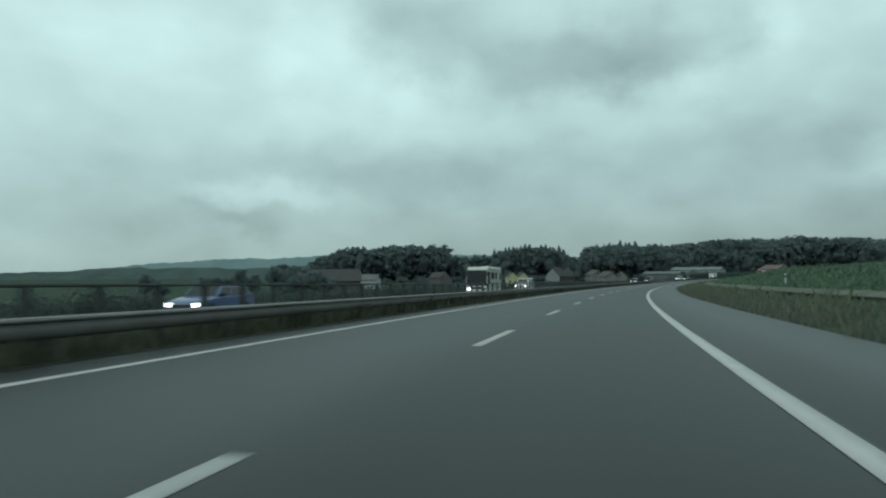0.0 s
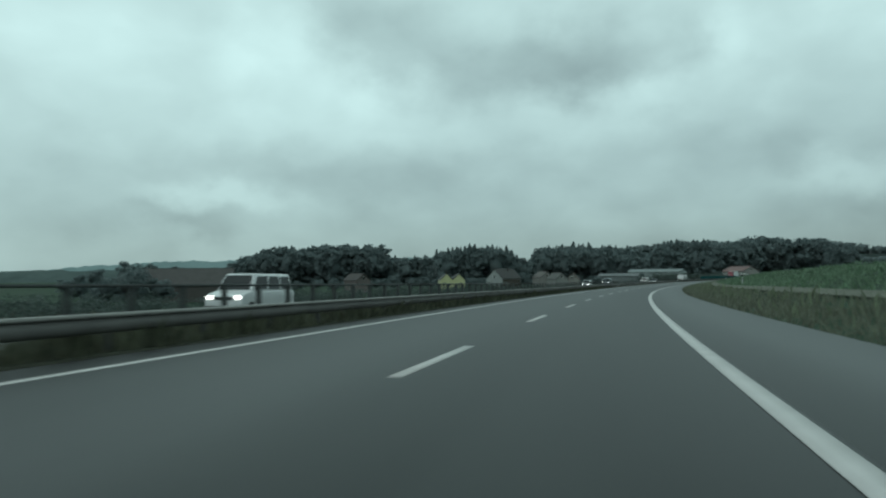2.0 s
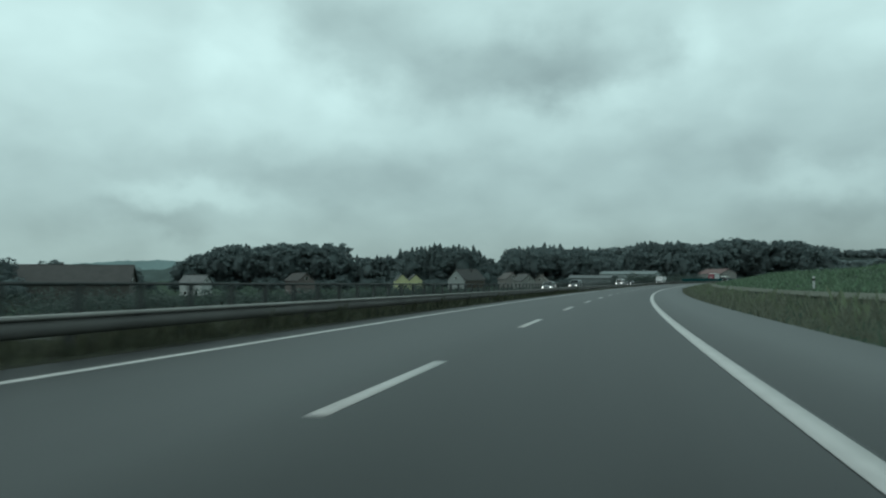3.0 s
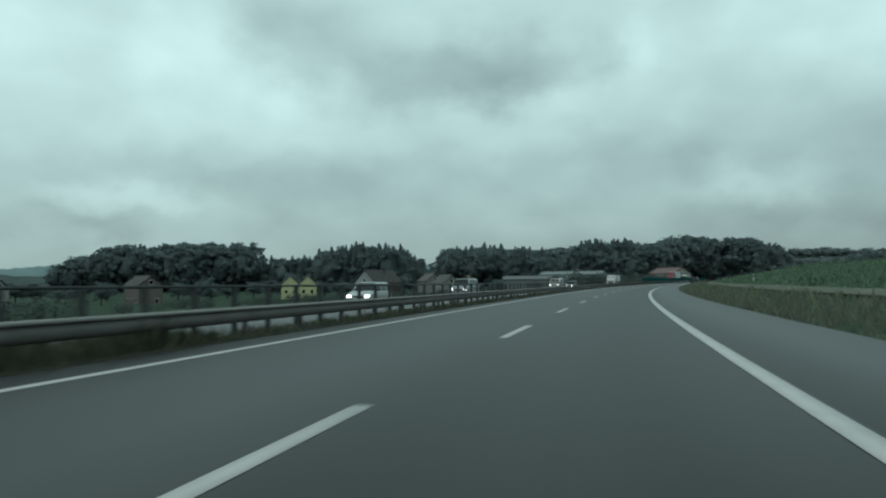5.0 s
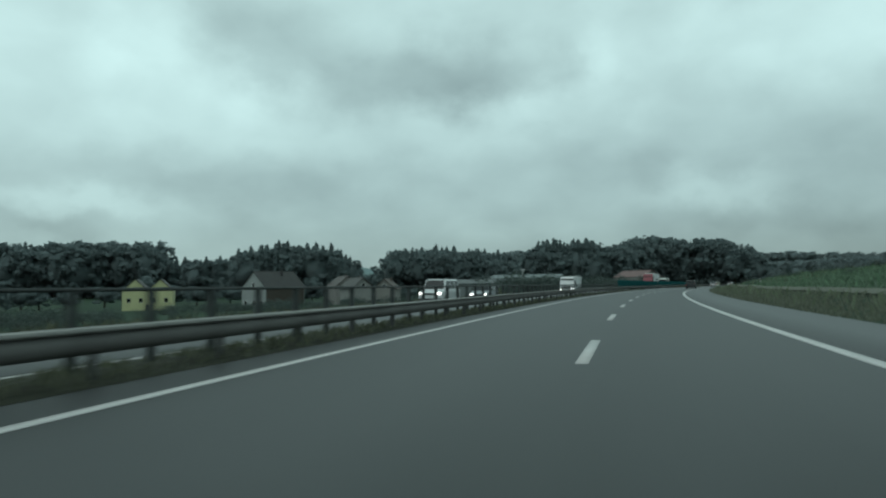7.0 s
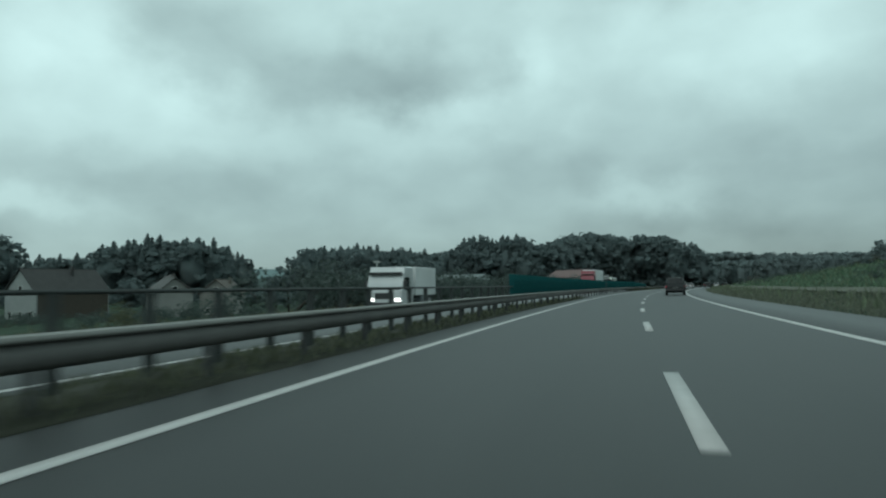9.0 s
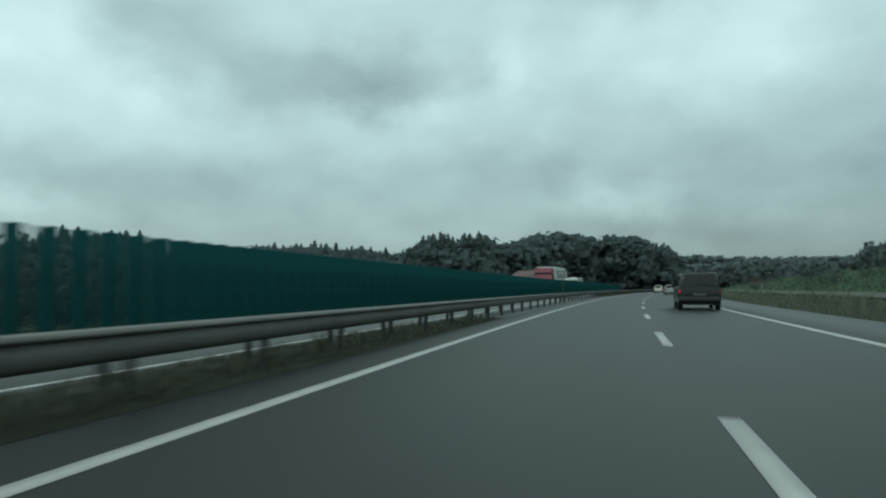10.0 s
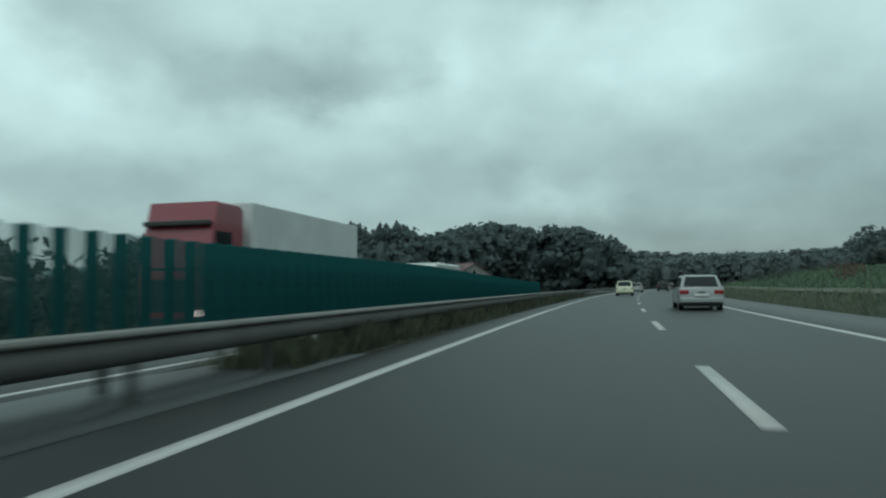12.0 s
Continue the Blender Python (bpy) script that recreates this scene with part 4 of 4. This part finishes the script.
for _s in (52, 152, 246, 346, 446, 546):
    marker_post(_s, 12.5)
sign = tagged(new("road_sign"), "small grey dark-bordered road sign on a post in the median", "sign")
sign.matrix_basis = road_pose(409.6, -5.75)
part("post", rod(0, 0, -.1, 1.85, .035), POSTZ, sign)
part("panel", box(-.36, .36, -.02, .02, 1.80, 2.28, .03, 2), material("grey_sign_face", (0.24, 0.25, 0.25), rough=0.5, vary=0.1), sign, "mid-grey panel")
part("border", box(-.39, .39, .022, .045, 1.77, 2.31, .03, 2), DARKRAIL, sign)
part("bar", box(-.24, .10, -.032, -.022, 2.10, 2.15), PALE, sign)
part("bar", box(-.24, .16, -.032, -.022, 1.95, 2.00), ZINC, sign)
mast = tagged(new("mast"), "white lamp mast beside the works", "mast")
mast.matrix_basis = pose(51, 411, ground_at(51, 411) - 0.1)
part("pole", rod(0, 0, 0, 7.2, .14, r2=.09), PALE, mast)
part("lamp_head", box(-.5, .5, -.15, .15, 7.1, 7.3, .05, 2), PALE, mast)
_red = bush("bush", "reddish autumn bush on the bank", 9, 1.6, foliage("red_leaves", (0.085, 0.042, 0.034)))
_x, _y, _z = on(494, 16)
_red.matrix_basis = pose(_x, _y, ground_at(_x, _y) - 0.1)


# ---------------------------------------------------------------- the track along the bank
TRACK = material("trodden_dry_grass", (0.11, 0.115, 0.092), rough=0.95, vary=0.3, scale=0.5, fine=6.0, bump=0.4, spec=0.1)


def ground_band(name, label, category, s0, s1, l0, l1, mat, lift):
    """A band of ground cover lying on the meadow along the road."""
    n = int((s1 - s0) / 2.5)
    S, L = np.meshgrid(np.linspace(s0, s1, n), np.linspace(l0, l1, 5))
    P = np.array([on(a, b)[:2] for a, b in zip(S.ravel(), L.ravel())])
    z = ground_z(S.ravel(), L.ravel()) + lift
    i, j = np.meshgrid(np.arange(n - 1), np.arange(4))
    a = (j * n + i).ravel()
    tagged(new(name, np_mesh(name, np.column_stack([P, z]), np.stack([a, a + 1, a + n + 1, a + n], 1), mat)), label, category, kind="structure")


ground_band("track", "pale trodden grass track along the bank", "track", -20, 620, 10.2, 11.3, TRACK, 0.12)

# ---------------------------------------------------------------- vehicles (y is forward, the rear bumper at y = 0)


def wheel(parent, x, y, r, width=0.2):
    bm = bmesh.new()
    bmesh.ops.create_cone(bm, cap_ends=True, segments=22, radius1=r, radius2=r, depth=width, matrix=Matrix.Rotation(math.pi / 2, 4, "Y"))
    bmesh.ops.bevel(bm, geom=list(bm.edges), offset=0.025, segments=2, affect="EDGES")
    w = new("wheel")
    w.parent, w.matrix_basis = parent, pose(x, y, r)
    part("tyre", bm, TYRE, w)
    bm = bmesh.new()
    bmesh.ops.create_cone(bm, cap_ends=True, segments=18, radius1=r * .62, radius2=r * .55, depth=width + .03, matrix=Matrix.Rotation(math.pi / 2, 4, "Y"))
    part("rim", bm, RIM, w)


def car(name, label, paint, L=4.3, W=1.74, belt=0.92, roof=1.44, low=0.22, nose=0.72, hood=1.15, rear=0.1, tail=0.95, rake=0.65, back=0.35, wr=0.31, lit="tail", category="car",
        boot=0.0, lamp=(0.16, 0.32), rack=False, bump=None, plate=None):
    """A car from its measures: belt and roof heights, bonnet length, slope of the screens, boot length."""
    root = tagged(new(name), label, category)
    root["length"] = L
    hw = W / 2
    tz = tail
    body = [(0.03, low + .12), (0.0, low + .3), (rear * .3, tz - .12), (rear * .6 + .02, tz), (boot + rear, belt), (L - hood, belt), (L - .25, nose + .03), (L - .06, nose - .12), (L, low + .3), (L - .06, low + .05), (L - .3, low), (.3, low)]
    part("body", profile_x(body, hw, 0.065, 3), paint, root, smooth=True)
    yb0, yb1, yt0, yt1 = boot + rear * .8, L - hood + .02, boot + rear + back, L - hood - rake
    hx, tx = hw - 0.022, hw - 0.18
    part("cabin", frustum((hx, yb0, yb1, belt - .03), (tx, yt0, yt1, roof), 0.10), paint, root, smooth=True)

    def at(u, v, face):
        f = (v * (roof - belt) + .03) / (roof - belt + .03)
        y0, y1, x = yb0 + (yt0 - yb0) * f, yb1 + (yt1 - yb1) * f, hx + (tx - hx) * f
        z = belt + v * (roof - belt)
        if face == "rear":
            return (-x + 2 * x * u, y0, z)
        if face == "front":
            return (x - 2 * x * u, y1, z)
        if face == "right":
            return (x, y0 + (y1 - y0) * u, z)
        return (-x, y1 - (y1 - y0) * u, z)
    def glaze(nm, face, u0, u1, v0, v1):
        part(nm, pane([at(u0, v0, face), at(u1, v0, face), at(u1, v1, face), at(u0, v1, face)], 0.006), CARGLASS, root)
    glaze("rear_window", "rear", .09, .91, .10, .86)
    glaze("windscreen", "front", .06, .94, .06, .90)
    for face in ("right", "left"):
        cuts = ((.05, .30), (.33, .62), (.65, .93)) if boot < .2 else ((.06, .46), (.50, .92))
        for u0, u1 in (cuts if face == "right" else [(1 - b, 1 - a) for a, b in cuts]):
            glaze("side_window", face, u0, u1, .08, .84)
    part("rear_bumper", box(-hw + .02, hw - .02, -.07, .16, low + .08, low + .30, .05, 2), bump or TRIM, root)
    part("front_bumper", box(-hw + .02, hw - .02, L - .16, L + .05, low + .04, low + .27, .05, 2), bump or TRIM, root)
    wy, wz = (yb0 + (yt0 - yb0) * .25) - .035, belt + .20 * (roof - belt)
    part("rear_wiper", box(-.02, .42, wy - .012, wy + .012, wz - .012, wz + .012), TRIM, root)
    part("tailgate_handle", box(-.14, .14, -.03, .04, tz - .20, tz - .16, .008, 1), TRIM, root)
    lw, lh = lamp
    for sx in (-1, 1):
        x0, x1 = sorted((sx * (hw - .02), sx * (hw - .02 - lw)))
        part("tail_lamp", box(x0, x1, -.02 + rear * .1, .10, tz - .10 - lh, tz - .10, .02, 1), REDLIT if lit == "tail" and sx < 0 else REDLAMP, root)
        x0, x1 = sorted((sx * (hw - .08), sx * (hw - .40)))
        part("headlamp", box(x0, x1, L - .16, L - .01, nose - .22, nose - .06, .02, 1), HEADLAMP if lit == "head" else CARGLASS, root)
        part("door_mirror", box(*sorted((sx * (hw - .04), sx * (hw + .17))), yb1 - .52, yb1 - .40, belt + .02, belt + .16, .03, 1), TRIM, root)
        for y in (.78, L - .82):
            wheel(root, sx * (hw - .10), y, wr)
            bm = bmesh.new()
            bmesh.ops.create_cone(bm, cap_ends=True, segments=20, radius1=wr + .05, radius2=wr + .05, depth=.03, matrix=Matrix.Translation((sx * (hw - .012), y, wr)) @ Matrix.Rotation(math.pi / 2, 4, "Y"))
            part("wheel_arch", bm, TRIM, root)
        if rack:
            part("roof_rail", box(*sorted((sx * (tx - .03), sx * (tx - .08))), yt0 + .1, yt1 - .1, roof - .02, roof + .035, .015, 1), TRIM, root)
    part("number_plate", box(-.26, .26, -.085, -.05, low + .34, low + .45), plate or PLATE, root)
    part("grille", box(-.45, .45, L - .05, L + .012, nose - .24, nose - .10, .01, 1), TRIM, root)
    part("underbody", box(-hw + .12, hw - .12, .25, L - .3, low - .08, low + .06), TRIM, root)
    return root


def paintwork(name, color, vary=0.06, metal=0.0, coat=0.4, spec=0.5):
    return material(name, color, rough=0.3, metal=metal, vary=vary, scale=1.2, fine=20, bump=0.02, coat=coat, spec=spec)


DARK = paintwork("black_paint", (0.011, 0.012, 0.013), coat=0.1, spec=0.35)
CREAM = paintwork("cream_paint", (0.48, 0.485, 0.35))
WHITE = paintwork("white_paint", (0.50, 0.51, 0.51))
SILVER = paintwork("silver_paint", (0.36, 0.38, 0.385), metal=0.3)
BLUE = paintwork("blue_paint", (0.055, 0.09, 0.19))
GREYP = paintwork("grey_paint", (0.16, 0.18, 0.19))
SILVERW = paintwork("silver_white_paint", (0.29, 0.30, 0.305))
RED = paintwork("red_paint", (0.24, 0.035, 0.05))

suv = car("off_road_car", "black off-road car with a lit red tail lamp", DARK, L=4.4, W=1.82, belt=1.02, roof=1.68, low=0.30, nose=0.95, hood=1.1, rear=.05, tail=1.0, rake=.5, back=.22, wr=.36, lit="tail", lamp=(.08, .15), plate=material("dark_grey_plate", (0.09, 0.09, 0.088), rough=0.6, vary=0.3))
suv.matrix_basis = road_pose(390.8, 2.42)
wagon = car("estate_car", "pale silver-white estate car with red tail lamps", SILVERW, L=4.5, W=1.66, belt=.88, roof=1.40, low=.22, nose=.74, hood=1.25, rear=.10, tail=.90, rake=.7, back=.45, wr=.30, lit="", lamp=(.34, .16), rack=True, bump=SILVERW)
wagon.matrix_basis = road_pose(461.8, 2.2)
beetle = car("small_car", "pale cream rounded small car", CREAM, L=3.9, W=1.66, belt=.88, roof=1.48, low=.22, nose=.72, hood=.95, rear=.25, tail=.92, rake=.6, back=.55, wr=.30, lit="", lamp=(.14, .16), bump=CREAM)
beetle.matrix_basis = road_pose(503, -1.4)
for s, lat, src, label in ((540, -1.5, wagon, "white car far ahead in traffic"), (556, 1.9, suv, "dark car far ahead in traffic"), (585, 1.9, wagon, "pale estate car far ahead in traffic"), (640, -1.8, suv, "dark car far down the road")):
    tagged(copy_thing(src, road_pose(s, lat)), label)

OPP_IN, OPP_OUT, OPP_Z = -11.1, -14.9, -0.42


def oncoming(ob, s, lat):
    """Sets a vehicle's front at s, facing the camera's way of travel."""
    ob.matrix_basis = road_pose(s, lat, OPP_Z, 180) @ pose(0, -ob["length"], 0)
    return ob


oncoming(car("car", "blue car with lit headlamps on the oncoming carriageway", BLUE, lit="head", L=4.2, roof=1.40), 25, OPP_OUT)
oncoming(car("car", "silver car with lit headlamps on the oncoming carriageway", SILVER, L=4.2, belt=0.98, roof=1.58, hood=.95, nose=.8, lit="head"), 220.5, OPP_OUT)
oncoming(car("car", "dull grey car on the oncoming carriageway", GREYP, L=4.5, roof=1.45, lit="head"), 312.5, OPP_OUT)
van = oncoming(car("van", "grey van with lit headlamps on the oncoming carriageway", GREYP, L=5.0, W=1.9, belt=1.15, roof=1.9, nose=.95, hood=.9, lit="head", back=.15, category="van"), 245, OPP_OUT)
minibus = oncoming(car("minibus", "white minibus with lit headlamps on the oncoming carriageway", WHITE, L=4.9, W=1.9, belt=1.15, roof=1.95, nose=1.0, hood=.85, lit="head", back=.12, rake=.55, category="van"), 99, OPP_OUT)
oncoming(copy_thing(minibus, Matrix.Identity(4)), 299, OPP_OUT)


def box_truck(name, label, cab_paint, box_paint, cab_h, box_h, box_l, W=2.5, cab_l=2.1, gap=.5, motorhome=False):
    root = tagged(new(name), label, "truck" if not motorhome else "coach")
    hw = W / 2
    L = box_l + gap + cab_l
    root["length"] = L
    y0 = box_l + gap
    part("cab", profile_x([(y0, .55), (y0, cab_h - .15), (y0 + .25, cab_h), (L - .55, cab_h), (L - .12, cab_h * .62), (L, cab_h * .45), (L, .45), (L - .2, .40), (y0 + .1, .40)], hw - .02, .08, 3), cab_paint, root)
    z0, z1 = cab_h * .48, cab_h * .80
    slope = (0.43) / (cab_h * .38)
    part("windscreen", pane([(hw - .14, L - .06, z0), (-hw + .14, L - .06, z0), (-hw + .18, L - .12 - slope * (z1 - z0), z1), (hw - .18, L - .12 - slope * (z1 - z0), z1)], .05), CARGLASS, root)
    part("sun_visor", box(-hw + .1, hw - .1, L - .42, L - .1, z1 + .06, z1 + .22, .03, 1), TRIM, root)
    for sx in (-1, 1):
        part("side_window", box(*sorted((sx * (hw - .01), sx * (hw - .04))), L - 1.35, L - .45, z0, z1 - .1), CARGLASS, root)
        part("door_mirror", box(*sorted((sx * hw, sx * (hw + .22))), L - .35, L - .22, z0 + .1, z0 + .6, .03, 1), TRIM, root)
        part("headlamp", box(*sorted((sx * (hw - .1), sx * (hw - .5))), L - .08, L + .02, .62, .82, .03, 1), HEADLAMP, root)
    part("grille", box(-hw + .55, hw - .55, L - .05, L + .015, .75, cab_h * .42, .02, 1), TRIM, root)
    part("front_bumper", box(-hw + .02, hw - .02, L - .25, L + .06, .28, .56, .05, 2), TRIM, root)
    part("cargo_box", box(-hw, hw, 0, box_l, .95, box_h, .05, 2), box_paint, root)
    part("chassis", box(-.5, .5, .2, L - .4, .5, .93, .02, 1), TRIM, root)
    part("side_skirt", box(-hw + .05, hw - .05, 1.5, box_l - 1.2, .5, .90, .03, 1), GREYP, root)
    for sx in (-1, 1):
        for y in ([1.2, 2.5] if box_l > 7 else [1.4]) + [L - 1.2]:
            wheel(root, sx * (hw - .18), y, .48, .3)
    return root


CAMPERWHITE = paintwork("cream_white_paint", (0.48, 0.49, 0.45))


def motorhome(label, L=7.4, W=2.4, H=3.2):
    """A motorhome: rounded body, deep windscreen under a white brow, odd side windows, mirrors and wheels."""
    root = tagged(new("motorhome"), label, "motorhome")
    root["length"] = L
    hw = W / 2
    part("body", profile_x([(0.05, .38), (0, .9), (.04, H - .2), (.22, H), (L - .75, H), (L - .30, H - .28), (L - .03, 1.15), (L, .7), (L - .1, .36)], hw, .14, 3), CAMPERWHITE, root)
    part("windscreen", pane([(hw - .10, L - .02, 1.20), (-hw + .10, L - .02, 1.20), (-hw + .16, L - .24, H - .50), (hw - .16, L - .24, H - .50)], .03), CARGLASS, root)
    part("windscreen_surround", pane([(hw - .03, L - .012, 1.10), (-hw + .03, L - .012, 1.10), (-hw + .10, L - .25, H - .42), (hw - .10, L - .25, H - .42)], .012), TRIM, root)
    part("brow", box(-hw + .06, hw - .06, L - .42, L - .10, H - .46, H - .24, .08, 3), CAMPERWHITE, root)
    for k in (-1, 1):
        part("wiper", box(-.02 + k * .45, .02 + k * .45, L - .02, L + .03, 1.18, 1.9, .005, 1), TRIM, root)
    for sx in (-1, 1):
        x0, x1 = sorted((sx * (hw + .006), sx * (hw - .03)))
        part("driver_window", box(x0, x1, L - 1.45, L - .45, 1.25, H - .55, .0), CARGLASS, root)
        for y0, y1, z0 in ((L - 3.5, L - 2.0, 1.85), (L - 4.9, L - 4.1, 1.85), (.45, 1.15, 1.75)):
            win = part("side_window", box(x0, x1, y0, y1, z0, H - .65), CARGLASS, root)
            part("window_frame", box(*sorted((sx * (hw + .004), sx * (hw - .02))), y0 - .04, y1 + .04, z0 - .04, H - .61), TRIM, root)
        part("waist_stripe", box(*sorted((sx * (hw + .003), sx * (hw - .02))), .3, L - .5, .98, 1.06), GREYP, root)
        part("door_mirror", box(*sorted((sx * (hw - .04), sx * (hw + .15))), L - .30, L - .14, H - 1.0, H - .62, .04, 1), TRIM, root)
        part("headlamp", box(*sorted((sx * (hw - .14), sx * (hw - .52))), L - .06, L + .03, .62, .80, .03, 1), HEADLAMP if sx > 0 else CARGLASS, root)
        for y in (1.9, L - 1.3):
            wheel(root, sx * (hw - .16), y, .36, .24)
    part("roof_unit", box(-.5, .5, 2.2, 3.3, H - .02, H + .13, .05, 2), CAMPERWHITE, root)
    part("front_bumper", box(-hw + .03, hw - .03, L - .15, L + .07, .30, .60, .07, 3), CAMPERWHITE, root)
    part("grille", box(-.6, .6, L - .02, L + .02, .72, .95, .02, 1), TRIM, root)
    part("underbody", box(-hw + .1, hw - .1, .4, L - .4, .22, .40), TRIM, root)
    return root


camper = oncoming(motorhome("white motorhome with a deep windscreen on the oncoming carriageway"), 75.4, OPP_OUT)
CANVAS = material("white_trailer_sheet", (0.56, 0.57, 0.565), rough=0.6, vary=0.12, scale=0.5, fine=6, bump=0.2)
oncoming(box_truck("lorry", "lorry with a red cab and a white box body", RED, CANVAS, 4.2, 4.4, 9.8), 451.5, -14.2)
oncoming(box_truck("lorry", "white lorry with lit headlamps on the oncoming carriageway", WHITE, CANVAS, 2.7, 2.75, 4.2, 2.3), 360, OPP_OUT)
oncoming(copy_thing(camper, Matrix.Identity(4)), 479.5, OPP_OUT)
